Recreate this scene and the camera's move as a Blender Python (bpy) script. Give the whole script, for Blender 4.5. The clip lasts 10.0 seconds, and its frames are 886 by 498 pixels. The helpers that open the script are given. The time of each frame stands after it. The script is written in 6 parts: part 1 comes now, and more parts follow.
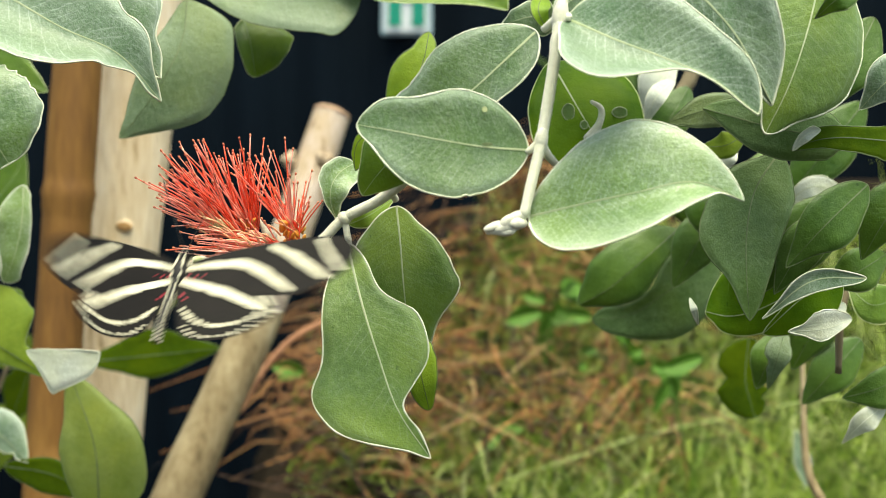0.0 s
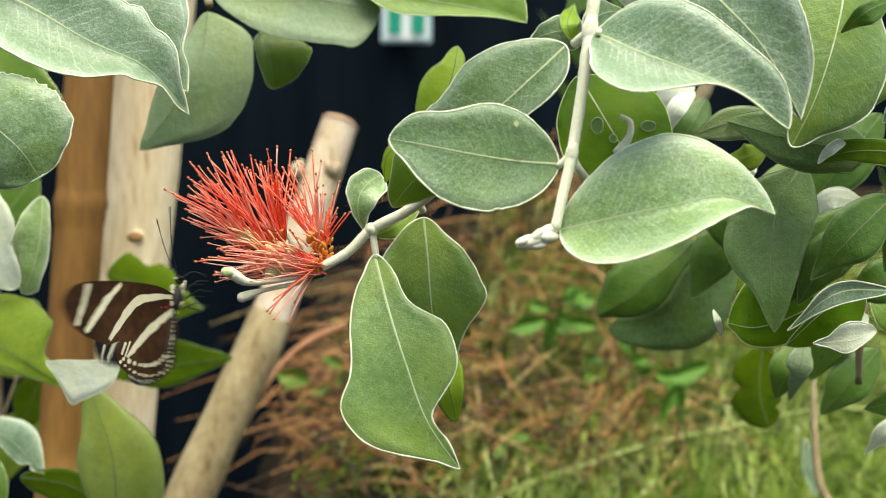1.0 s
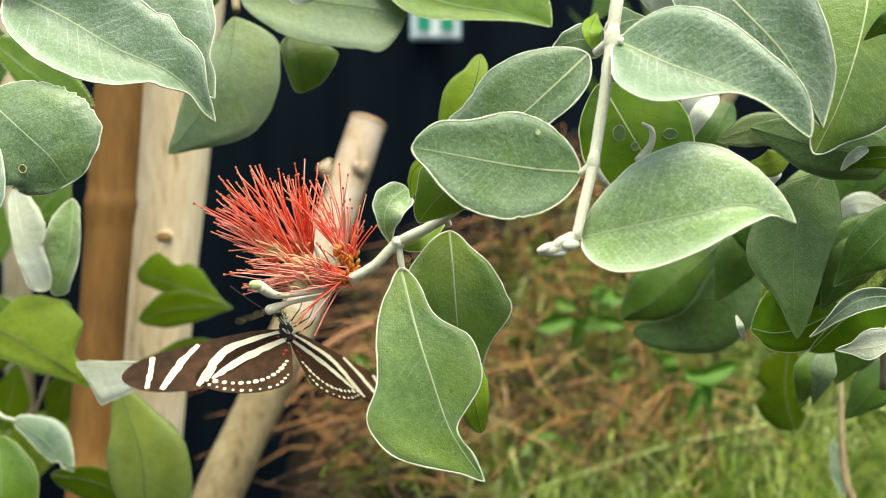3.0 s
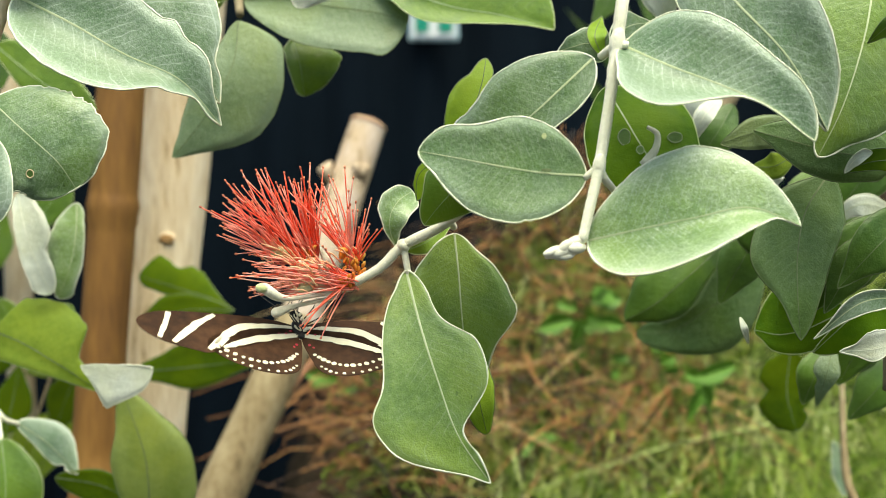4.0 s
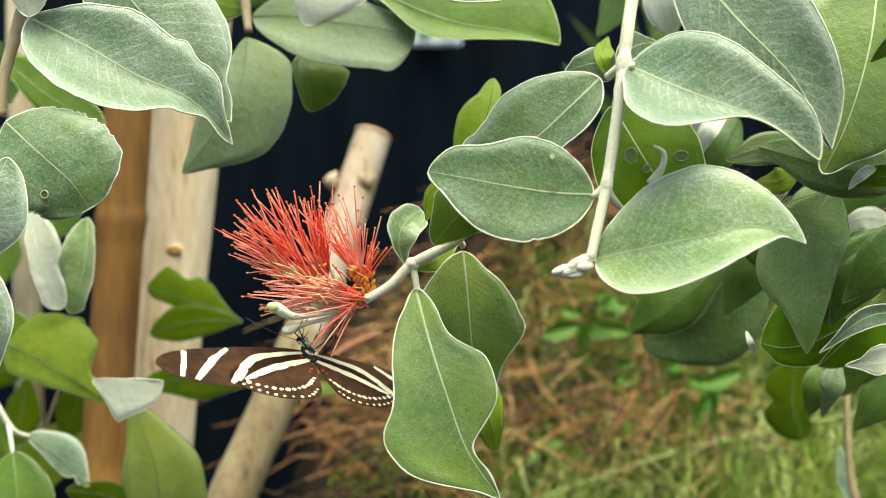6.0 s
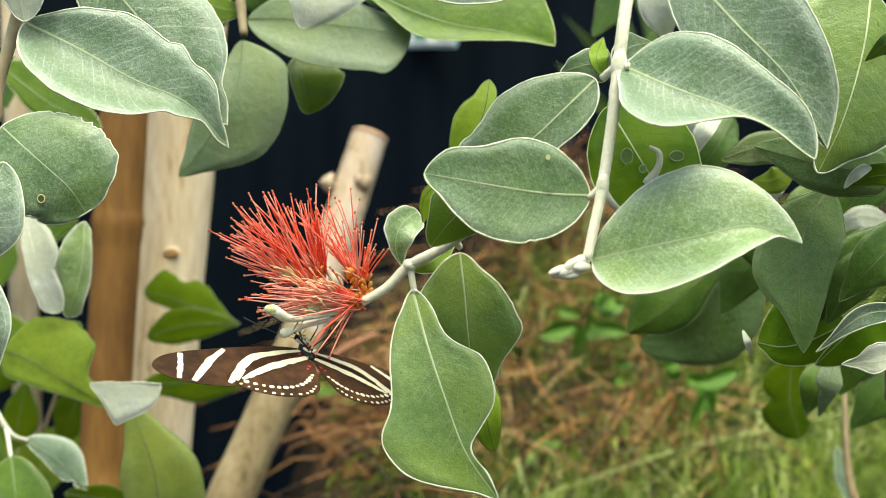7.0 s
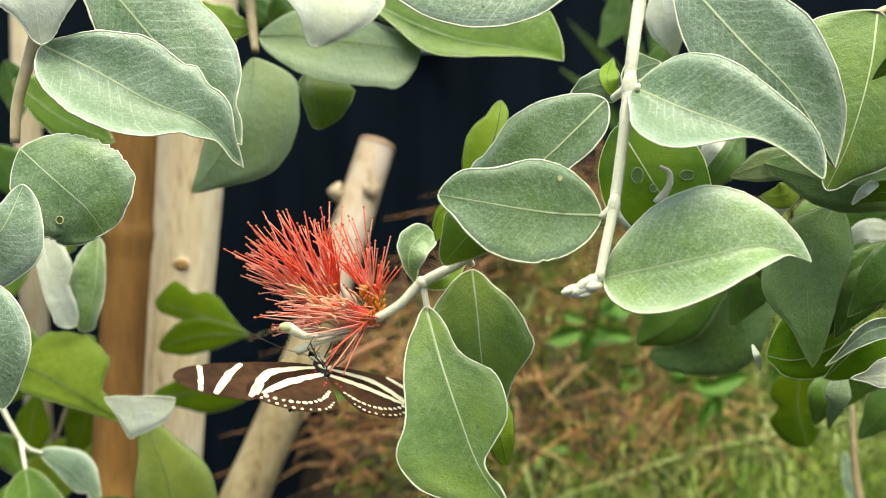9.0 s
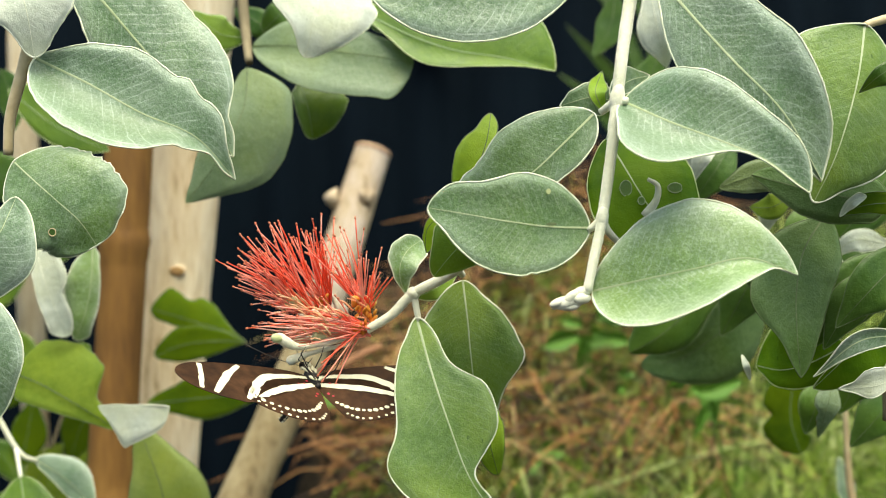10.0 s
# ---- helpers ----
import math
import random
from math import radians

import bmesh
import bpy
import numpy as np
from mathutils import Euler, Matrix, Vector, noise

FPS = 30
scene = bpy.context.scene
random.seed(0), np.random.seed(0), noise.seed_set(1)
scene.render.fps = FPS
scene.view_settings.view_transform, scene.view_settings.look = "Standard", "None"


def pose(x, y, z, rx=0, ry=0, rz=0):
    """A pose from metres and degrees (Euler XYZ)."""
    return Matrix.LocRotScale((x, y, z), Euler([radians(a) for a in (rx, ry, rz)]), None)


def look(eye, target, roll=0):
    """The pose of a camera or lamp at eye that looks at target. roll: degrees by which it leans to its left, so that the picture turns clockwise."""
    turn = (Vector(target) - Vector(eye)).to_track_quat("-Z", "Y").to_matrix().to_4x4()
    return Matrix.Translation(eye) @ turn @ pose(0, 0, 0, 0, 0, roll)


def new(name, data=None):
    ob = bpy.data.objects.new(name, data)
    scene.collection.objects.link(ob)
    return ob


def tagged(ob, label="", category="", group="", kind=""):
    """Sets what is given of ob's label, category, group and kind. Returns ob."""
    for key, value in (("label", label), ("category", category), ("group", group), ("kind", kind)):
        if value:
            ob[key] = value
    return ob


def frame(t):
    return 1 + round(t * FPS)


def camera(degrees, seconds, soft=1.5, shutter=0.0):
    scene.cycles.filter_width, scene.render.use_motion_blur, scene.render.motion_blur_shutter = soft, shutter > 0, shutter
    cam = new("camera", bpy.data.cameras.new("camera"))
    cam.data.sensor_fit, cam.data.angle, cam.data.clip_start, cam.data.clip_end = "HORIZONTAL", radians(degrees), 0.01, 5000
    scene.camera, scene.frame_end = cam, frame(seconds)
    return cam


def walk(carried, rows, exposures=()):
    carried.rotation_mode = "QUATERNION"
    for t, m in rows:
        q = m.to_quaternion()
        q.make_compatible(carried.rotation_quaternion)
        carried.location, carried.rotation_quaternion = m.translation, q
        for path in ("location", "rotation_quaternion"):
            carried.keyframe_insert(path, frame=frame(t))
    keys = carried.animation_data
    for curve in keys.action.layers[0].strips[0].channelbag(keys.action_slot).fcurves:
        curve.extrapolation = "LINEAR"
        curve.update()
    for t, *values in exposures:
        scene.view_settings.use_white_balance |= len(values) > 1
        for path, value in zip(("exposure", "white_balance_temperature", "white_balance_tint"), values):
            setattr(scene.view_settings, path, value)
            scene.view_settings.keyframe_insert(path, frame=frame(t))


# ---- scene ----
cam = camera(40, 10.0, soft=0.8, shutter=0.5)
cam.data.dof.use_dof = True
cam.data.dof.focus_distance = 0.303
cam.data.dof.aperture_fstop = 19.5
walk(cam, [
    (0, look((0.0106, 0.0062, 0.3133), (0.0305, 1.0034, 0.2422), 0.23)),
    (0.5, look((0.0058, 0.0054, 0.3136), (0.0318, 1.0030, 0.2485), 0.28)),
    (1, look((0.0030, 0.0051, 0.3147), (0.0258, 1.0027, 0.2495), 0.20)),
    (1.5, look((0.0010, 0.0044, 0.3151), (0.0114, 1.0022, 0.2500), 0.25)),
    (2, look((0.0024, 0.0041, 0.3146), (0.0034, 1.0019, 0.2474), 0.33)),
    (2.5, look((0.0051, 0.0035, 0.3161), (0.0037, 1.0011, 0.2469), 0.30)),
    (4, look((0.0026, 0.0015, 0.3182), (0.0029, 0.9991, 0.2497), 0.07)),
    (4.5, look((0.0019, 0.0012, 0.3186), (0.0023, 0.9988, 0.2494), 0.04)),
    (5, look((0.0000, 0.0000, 0.3200), (0.0000, 0.9976, 0.2502), 0.00)),
    (5.5, look((0.0011, -0.0015, 0.3216), (-0.0010, 0.9963, 0.2546), -0.08)),
    (7, look((0.0012, -0.0023, 0.3220), (0.0013, 0.9956, 0.2573), -0.59)),
    (7.5, look((-0.0006, -0.0030, 0.3231), (-0.0009, 0.9948, 0.2569), -0.76)),
    (8, look((-0.0002, -0.0031, 0.3244), (-0.0032, 0.9946, 0.2579), -0.75)),
    (8.5, look((0.0012, -0.0040, 0.3258), (-0.0016, 0.9939, 0.2607), -0.84)),
    (9, look((-0.0009, -0.0059, 0.3263), (-0.0043, 0.9921, 0.2634), -0.92)),
    (9.5, look((0.0001, -0.0063, 0.3267), (-0.0044, 0.9917, 0.2640), -0.82)),
    (10, look((0.0014, -0.0077, 0.3287), (-0.0014, 0.9905, 0.2678), -0.94)),
], exposures=[(0, 0.62, 7150, -1.0), (4, 0.59, 7150, -1.0), (10, 0.54, 7150, -1.0)])

# ---- light: a bright, hazy sky above a glasshouse bed ----
SUN_UP, SUN_ROUND = 74.0, 160.0
world = bpy.data.worlds.new("sky")
scene.world = world
world.use_nodes = True
_bg = world.node_tree.nodes["Background"]
_sky = world.node_tree.nodes.new("ShaderNodeTexSky")
_sky.sky_type = "NISHITA"
_sky.sun_disc = False
_sky.sun_elevation = radians(SUN_UP)
_sky.sun_rotation = radians(SUN_ROUND)
_sky.dust_density = 4.0
_sky.ozone_density = 0.6
world.node_tree.links.new(_sky.outputs[0], _bg.inputs[0])
_bg.inputs[1].default_value = 0.17
_d = bpy.data.lights.new("sun", "SUN")
_d.energy, _d.angle, _d.color = 3.8, radians(50), (1.0, 0.95, 0.86)
sun = new("sun", _d)
sun.matrix_world = look((0.95, -2.6, 9.6), (0, 0, 0))


# ---- materials ----
def mat(name):
    m = bpy.data.materials.new(name)
    m.use_nodes = True
    nt = m.node_tree
    return m, nt, nt.nodes["Principled BSDF"], nt.nodes.new, nt.links.new


def noise_tex(nt, scale, detail=4.0, coord="Object", stretch=(1, 1, 1)):
    tc = nt.nodes.new("ShaderNodeTexCoord")
    mp = nt.nodes.new("ShaderNodeMapping")
    mp.inputs["Scale"].default_value = stretch
    nz = nt.nodes.new("ShaderNodeTexNoise")
    nz.inputs["Scale"].default_value = scale
    nz.inputs["Detail"].default_value = detail
    nt.links.new(tc.outputs[coord], mp.inputs[0])
    nt.links.new(mp.outputs[0], nz.inputs["Vector"])
    return nz.outputs[0]


def ramp(nt, fac, stops):
    r = nt.nodes.new("ShaderNodeValToRGB")
    while len(r.color_ramp.elements) < len(stops):
        r.color_ramp.elements.new(0.5)
    for e, (p, c) in zip(r.color_ramp.elements, stops):
        e.position, e.color = p, (*c, 1)
    nt.links.new(fac, r.inputs[0])
    return r.outputs[0]


def mixed(nt, fac, a, b, kind="MIX"):
    n = nt.nodes.new("ShaderNodeMix")
    n.data_type, n.blend_type = "RGBA", kind
    for s, val in ((n.inputs[0], fac), (n.inputs[6], a), (n.inputs[7], b)):
        if isinstance(val, (int, float)):
            s.default_value = val
        elif isinstance(val, tuple):
            s.default_value = (*val, 1)
        else:
            nt.links.new(val, s)
    return n.outputs[2]


def maths(nt, op, a, b=0.0):
    n = nt.nodes.new("ShaderNodeMath")
    n.operation = op
    for s, val in zip(n.inputs, (a, b)):
        if isinstance(val, (int, float)):
            s.default_value = val
        else:
            nt.links.new(val, s)
    return n.outputs[0]


def bump(nt, bsdf, height, strength, dist):
    b = nt.nodes.new("ShaderNodeBump")
    b.inputs["Strength"].default_value = strength
    b.inputs["Distance"].default_value = dist
    nt.links.new(height, b.inputs["Height"])
    nt.links.new(b.outputs[0], bsdf.inputs["Normal"])


def plain(name, stops, scale=300.0, rough=0.6, relief=0.0005, stretch=(1, 1, 1), sheen=0.0, strength=0.4):
    """Two scales of colour change and a fine relief."""
    m, nt, bsdf, _, link = mat(name)
    big = noise_tex(nt, scale * 0.15, 3, stretch=stretch)
    fine = noise_tex(nt, scale, 5, stretch=stretch)
    f = maths(nt, "ADD", maths(nt, "MULTIPLY", big, 0.6), maths(nt, "MULTIPLY", fine, 0.4))
    link(ramp(nt, f, stops), bsdf.inputs["Base Color"])
    bsdf.inputs["Roughness"].default_value = rough
    bsdf.inputs["Sheen Weight"].default_value = sheen
    bump(nt, bsdf, fine, strength, relief)
    return m


def leaf_mat(name, deep, light, pale, veins, fuzz, gloss, through_light, lively=0.55, shine=0.4):
    """A leathery leaf: blotches, felt that lies thicker in patches and along the edge, straight side veins that
    meet a vein along the margin, a fine vein net and small scuffs."""
    m, nt, bsdf, new_node, link = mat(name)
    uv = new_node("ShaderNodeUVMap")
    sep = new_node("ShaderNodeSeparateXYZ")
    link(uv.outputs[0], sep.inputs[0])
    across = maths(nt, "ABSOLUTE", maths(nt, "SUBTRACT", sep.outputs[1], 0.5))
    wob = noise_tex(nt, 190, 3)
    along = maths(nt, "ADD", maths(nt, "SUBTRACT", sep.outputs[0], maths(nt, "MULTIPLY", across, 0.36)), maths(nt, "MULTIPLY", wob, 0.035))
    line = maths(nt, "PINGPONG", maths(nt, "MULTIPLY", along, 21.0), 0.5)
    side_vein = maths(nt, "POWER", maths(nt, "SUBTRACT", 1.0, maths(nt, "MULTIPLY", line, 2.0)), 9.0)
    rim_line = maths(nt, "ABSOLUTE", maths(nt, "SUBTRACT", maths(nt, "ADD", across, maths(nt, "MULTIPLY", wob, 0.03)), 0.455))
    rim_vein = maths(nt, "MULTIPLY", maths(nt, "LESS_THAN", rim_line, 0.007), 0.8)
    fade = ramp(nt, noise_tex(nt, 150, 3), [(0.38, (0.1, 0.1, 0.1)), (0.62, (1, 1, 1))])
    soft_vein = maths(nt, "MULTIPLY", maths(nt, "MULTIPLY", maths(nt, "MAXIMUM", side_vein, rim_vein), fade), veins)
    tc = new_node("ShaderNodeTexCoord")
    net = new_node("ShaderNodeTexVoronoi")
    net.feature = "DISTANCE_TO_EDGE"
    net.inputs["Scale"].default_value = 760
    link(tc.outputs["Object"], net.inputs["Vector"])
    net_line = maths(nt, "LESS_THAN", net.outputs["Distance"], 0.10)
    mesh_vein = maths(nt, "MULTIPLY", maths(nt, "MULTIPLY", net_line, fade), veins * 0.18)
    info = new_node("ShaderNodeObjectInfo")
    tone = maths(nt, "ADD", maths(nt, "MULTIPLY", noise_tex(nt, 55, 4), 0.6), maths(nt, "MULTIPLY", noise_tex(nt, 420, 5), 0.4))
    col = ramp(nt, tone, [(0.36, deep), (0.64, light)])
    col = mixed(nt, maths(nt, "MULTIPLY", info.outputs["Random"], 0.3), col, light)
    fresh = ramp(nt, noise_tex(nt, 42, 3), [(0.46, (0, 0, 0)), (0.68, (1, 1, 1))])
    col = mixed(nt, maths(nt, "MULTIPLY", fresh, lively), col, (light[0] * 1.25, light[1] * 1.12, light[2] * 0.45))
    felt = noise_tex(nt, 2300, 6)
    grain = ramp(nt, noise_tex(nt, 1300, 4), [(0.48, (0, 0, 0)), (0.66, (1, 1, 1))])
    patch = ramp(nt, noise_tex(nt, 75, 5), [(0.42, (0, 0, 0)), (0.66, (1, 1, 1))])
    edge = maths(nt, "POWER", maths(nt, "MULTIPLY", across, 2.0), 5.0)
    lay = maths(nt, "ADD", maths(nt, "MULTIPLY", maths(nt, "POWER", felt, 2.0), 0.6), maths(nt, "ADD", maths(nt, "MULTIPLY", patch, 0.22), maths(nt, "ADD", maths(nt, "MULTIPLY", grain, 0.34), maths(nt, "MULTIPLY", edge, 0.75))))
    col = mixed(nt, maths(nt, "MULTIPLY", lay, fuzz), col, pale)
    col = mixed(nt, maths(nt, "MAXIMUM", soft_vein, mesh_vein), col, pale)
    scuff = noise_tex(nt, 620, 2, stretch=(1.0, 1.0, 0.45))
    col = mixed(nt, maths(nt, "MULTIPLY", maths(nt, "GREATER_THAN", scuff, 0.745), 0.55), col, (deep[0] * 0.6, deep[1] * 0.6, deep[2] * 0.6))
    link(col, bsdf.inputs["Base Color"])
    link(maths(nt, "ADD", gloss - 0.10, maths(nt, "MULTIPLY", patch, 0.2)), bsdf.inputs["Roughness"])
    bsdf.inputs["Sheen Weight"].default_value = fuzz * 0.45 if fuzz > 0.25 else 0.0
    bsdf.inputs["Sheen Roughness"].default_value = 0.35
    bsdf.inputs["Specular IOR Level"].default_value = shine
    h = maths(nt, "ADD", maths(nt, "ADD", maths(nt, "MULTIPLY", felt, 0.3), maths(nt, "MULTIPLY", noise_tex(nt, 420, 5), 0.9)), maths(nt, "ADD", maths(nt, "MULTIPLY", net_line, -0.05), maths(nt, "MULTIPLY", side_vein, -0.05)))
    bump(nt, bsdf, h, 0.55, 0.0006)
    tr = new_node("ShaderNodeBsdfTranslucent")
    link(mixed(nt, 0.65, col, (0.25, 0.42, 0.03)), tr.inputs[0])
    mx = new_node("ShaderNodeMixShader")
    mx.inputs[0].default_value = through_light
    link(bsdf.outputs[0], mx.inputs[1])
    link(tr.outputs[0], mx.inputs[2])
    link(mx.outputs[0], nt.nodes["Material Output"].inputs[0])
    return m


SILVER = leaf_mat("felted_leaf", (0.040, 0.098, 0.032), (0.085, 0.172, 0.066), (0.55, 0.64, 0.56), 0.48, 0.44, 0.46, 0.06, 0.3, 0.5)
SAGE = leaf_mat("sage_leaf", (0.065, 0.150, 0.022), (0.140, 0.260, 0.048), (0.68, 0.77, 0.65), 0.26, 0.46, 0.42, 0.10, 0.6, 0.55)
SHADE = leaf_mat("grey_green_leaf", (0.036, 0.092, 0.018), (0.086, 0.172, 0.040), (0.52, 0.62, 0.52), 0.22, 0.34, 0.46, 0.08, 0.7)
GREEN = leaf_mat("green_leaf", (0.042, 0.108, 0.007), (0.115, 0.212, 0.016), (0.36, 0.48, 0.24), 0.20, 0.10, 0.44, 0.18, 0.9, 0.3)
HANGING = leaf_mat("hanging_leaf", (0.058, 0.132, 0.018), (0.138, 0.238, 0.040), (0.45, 0.57, 0.38), 0.22, 0.20, 0.44, 0.15, 0.85, 0.35)
VIVID = leaf_mat("deep_green_leaf", (0.034, 0.105, 0.002), (0.095, 0.195, 0.005), (0.16, 0.27, 0.05), 0.12, 0.05, 0.55, 0.16, 0.9, 0.1)
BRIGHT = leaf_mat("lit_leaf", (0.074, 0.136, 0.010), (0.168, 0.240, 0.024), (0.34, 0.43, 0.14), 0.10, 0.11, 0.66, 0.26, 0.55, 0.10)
FRESH = leaf_mat("fresh_leaf", (0.075, 0.180, 0.016), (0.175, 0.315, 0.042), (0.45, 0.57, 0.40), 0.14, 0.22, 0.44, 0.20, 0.6)
YOUNG = leaf_mat("young_yellow_green_leaf", (0.150, 0.300, 0.008), (0.300, 0.470, 0.018), (0.50, 0.60, 0.22), 0.12, 0.08, 0.46, 0.30, 0.5)
# dark green that also holds the shade between crowded leaves
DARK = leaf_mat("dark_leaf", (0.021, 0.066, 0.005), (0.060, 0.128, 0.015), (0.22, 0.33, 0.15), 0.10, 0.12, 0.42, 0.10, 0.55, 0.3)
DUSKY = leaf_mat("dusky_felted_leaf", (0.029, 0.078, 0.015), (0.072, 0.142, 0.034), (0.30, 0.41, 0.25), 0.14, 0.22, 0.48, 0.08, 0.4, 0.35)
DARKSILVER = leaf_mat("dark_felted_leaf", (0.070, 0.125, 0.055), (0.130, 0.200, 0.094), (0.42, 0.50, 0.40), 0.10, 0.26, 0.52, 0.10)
# darker copy of the lit leaf: shade of foliage above is put into the colour
SHADED_OLIVE = leaf_mat("shaded_leaf", (0.026, 0.062, 0.002), (0.070, 0.118, 0.004), (0.14, 0.20, 0.03), 0.08, 0.03, 0.70, 0.20, 0.55, 0.06)
LIME = leaf_mat("yellow_green_leaf", (0.14, 0.21, 0.025), (0.26, 0.33, 0.06), (0.45, 0.52, 0.28), 0.10, 0.22, 0.48, 0.40)
PALE = leaf_mat("pale_leaf_underside", (0.40, 0.46, 0.36), (0.58, 0.64, 0.54), (0.80, 0.82, 0.77), 0.15, 0.5, 0.5, 0.15, 0.3)
MARGIN = plain("leaf_margin", [(0.35, (0.48, 0.54, 0.34)), (0.65, (0.80, 0.82, 0.68))], 600, 0.7, 0.0002, sheen=0.3)
GREEN_MARGIN = plain("green_leaf_margin", [(0.35, (0.34, 0.44, 0.16)), (0.65, (0.58, 0.64, 0.36))], 600, 0.6, 0.0002, sheen=0.2)
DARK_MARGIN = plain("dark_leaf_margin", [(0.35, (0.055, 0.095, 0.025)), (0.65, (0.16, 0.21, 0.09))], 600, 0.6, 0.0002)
GREEN_RIB = plain("green_leaf_rib", [(0.3, (0.17, 0.27, 0.09)), (0.7, (0.30, 0.40, 0.19))], 500, 0.6, 0.0002, sheen=0.2)
RIB = plain("leaf_rib", [(0.3, (0.30, 0.38, 0.18)), (0.7, (0.46, 0.52, 0.32))], 500, 0.6, 0.0002, sheen=0.3)
TWIG = plain("felted_twig", [(0.3, (0.60, 0.61, 0.43)), (0.7, (0.85, 0.84, 0.68))], 700, 0.75, 0.0008, sheen=0.5)
TAN_TWIG = plain("tan_twig", [(0.3, (0.40, 0.31, 0.16)), (0.7, (0.66, 0.55, 0.34))], 400, 0.8, 0.0006, sheen=0.3)
OLD_TWIG = plain("old_twig", [(0.3, (0.14, 0.11, 0.06)), (0.7, (0.32, 0.27, 0.16))], 300, 0.8, 0.0006, (1, 1, 0.2))
BARK = plain("brown_bark", [(0.3, (0.10, 0.042, 0.006)), (0.5, (0.20, 0.094, 0.016)), (0.72, (0.31, 0.165, 0.036))], 300, 0.75, 0.0012, (0.9, 0.9, 0.16))
PALEWOOD = plain("pale_stripped_wood", [(0.34, (0.34, 0.22, 0.10)), (0.42, (0.66, 0.52, 0.32)), (0.58, (0.80, 0.68, 0.48)), (0.7, (0.86, 0.77, 0.60))], 300, 0.8, 0.004, (1, 1, 0.22))
LOGWOOD = plain("grey_buff_wood", [(0.33, (0.16, 0.11, 0.07)), (0.41, (0.48, 0.37, 0.24)), (0.58, (0.60, 0.50, 0.41)), (0.7, (0.74, 0.66, 0.59))], 300, 0.85, 0.003, (1, 1, 0.45))
KNOT = plain("brown_knot", [(0.3, (0.16, 0.075, 0.02)), (0.7, (0.40, 0.24, 0.09))], 400, 0.8, 0.001)
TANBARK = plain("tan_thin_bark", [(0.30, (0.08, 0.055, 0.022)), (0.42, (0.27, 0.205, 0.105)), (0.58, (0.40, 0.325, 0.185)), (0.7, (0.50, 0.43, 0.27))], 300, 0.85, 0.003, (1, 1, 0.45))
CUTWOOD = plain("weathered_cut_wood", [(0.3, (0.36, 0.20, 0.12)), (0.7, (0.60, 0.42, 0.28))], 240, 0.85, 0.001)
STAMEN = plain("red_stamen", [(0.35, (0.86, 0.055, 0.025)), (0.65, (0.94, 0.19, 0.09))], 300, 0.4, 0.0002)
STAMEN_PINK = plain("coral_stamen", [(0.35, (0.93, 0.18, 0.12)), (0.65, (0.96, 0.50, 0.40))], 300, 0.3, 0.0002)
PALE_FILAMENT = plain("pale_filament", [(0.35, (0.84, 0.34, 0.18)), (0.65, (0.86, 0.70, 0.42))], 300, 0.5, 0.0002)
ANTHER = plain("anther", [(0.3, (0.42, 0.06, 0.03)), (0.7, (0.75, 0.30, 0.16))], 900, 0.6, 0.0002)
CUP = plain("flower_cup", [(0.35, (0.55, 0.13, 0.015)), (0.5, (0.70, 0.28, 0.03)), (0.65, (0.82, 0.58, 0.18))], 500, 0.4, 0.0003)
FELT = plain("white_felt", [(0.3, (0.55, 0.56, 0.40)), (0.7, (0.82, 0.80, 0.66))], 800, 0.85, 0.0006, sheen=0.5)
FELT_GREEN = plain("greenish_felt", [(0.3, (0.42, 0.50, 0.20)), (0.7, (0.66, 0.68, 0.40))], 800, 0.85, 0.0006, sheen=0.4)
WING_UNDER = plain("wing_brown_scales", [(0.36, (0.016, 0.007, 0.003)), (0.5, (0.038, 0.017, 0.007)), (0.66, (0.074, 0.034, 0.015))], 420, 0.7, 0.0001)
WING_UPPER = plain("wing_black_scales", [(0.3, (0.004, 0.0035, 0.003)), (0.7, (0.011, 0.009, 0.007))], 900, 0.6, 0.0001)
for _m in (WING_UNDER, WING_UPPER):
    _m.node_tree.nodes["Principled BSDF"].inputs["Specular IOR Level"].default_value = 0.15
CREAM = plain("cream_scales", [(0.3, (0.62, 0.59, 0.41)), (0.7, (0.76, 0.73, 0.55))], 900, 0.6, 0.0001)
RED_SPOT = plain("red_scales", [(0.3, (0.28, 0.006, 0.02)), (0.7, (0.42, 0.012, 0.04))], 900, 0.5, 0.0001)
ORANGE = plain("orange_scales", [(0.3, (0.70, 0.22, 0.02)), (0.7, (0.85, 0.36, 0.04))], 900, 0.6, 0.0001)
FUR = plain("black_body_fur", [(0.3, (0.004, 0.004, 0.004)), (0.7, (0.016, 0.014, 0.012))], 1500, 0.7, 0.0003)
SOIL = plain("dark_soil", [(0.3, (0.006, 0.005, 0.004)), (0.7, (0.028, 0.021, 0.013))], 60, 0.95, 0.01)
STRAW = plain("yellow_straw", [(0.3, (0.17, 0.24, 0.05)), (0.7, (0.36, 0.41, 0.14))], 150, 0.6, 0.0006)
RED_STEM = plain("red_brown_stem", [(0.3, (0.16, 0.065, 0.025)), (0.7, (0.36, 0.17, 0.08))], 200, 0.7, 0.001)
SHEET = plain("black_plastic_sheet", [(0.3, (0.0007, 0.0022, 0.0042)), (0.7, (0.0023, 0.0060, 0.0108))], 3, 0.9, 0.004)
SOIL.node_tree.nodes["Principled BSDF"].inputs["Specular IOR Level"].default_value = 0.05
SHEET.node_tree.nodes["Principled BSDF"].inputs["Specular IOR Level"].default_value = 0.05
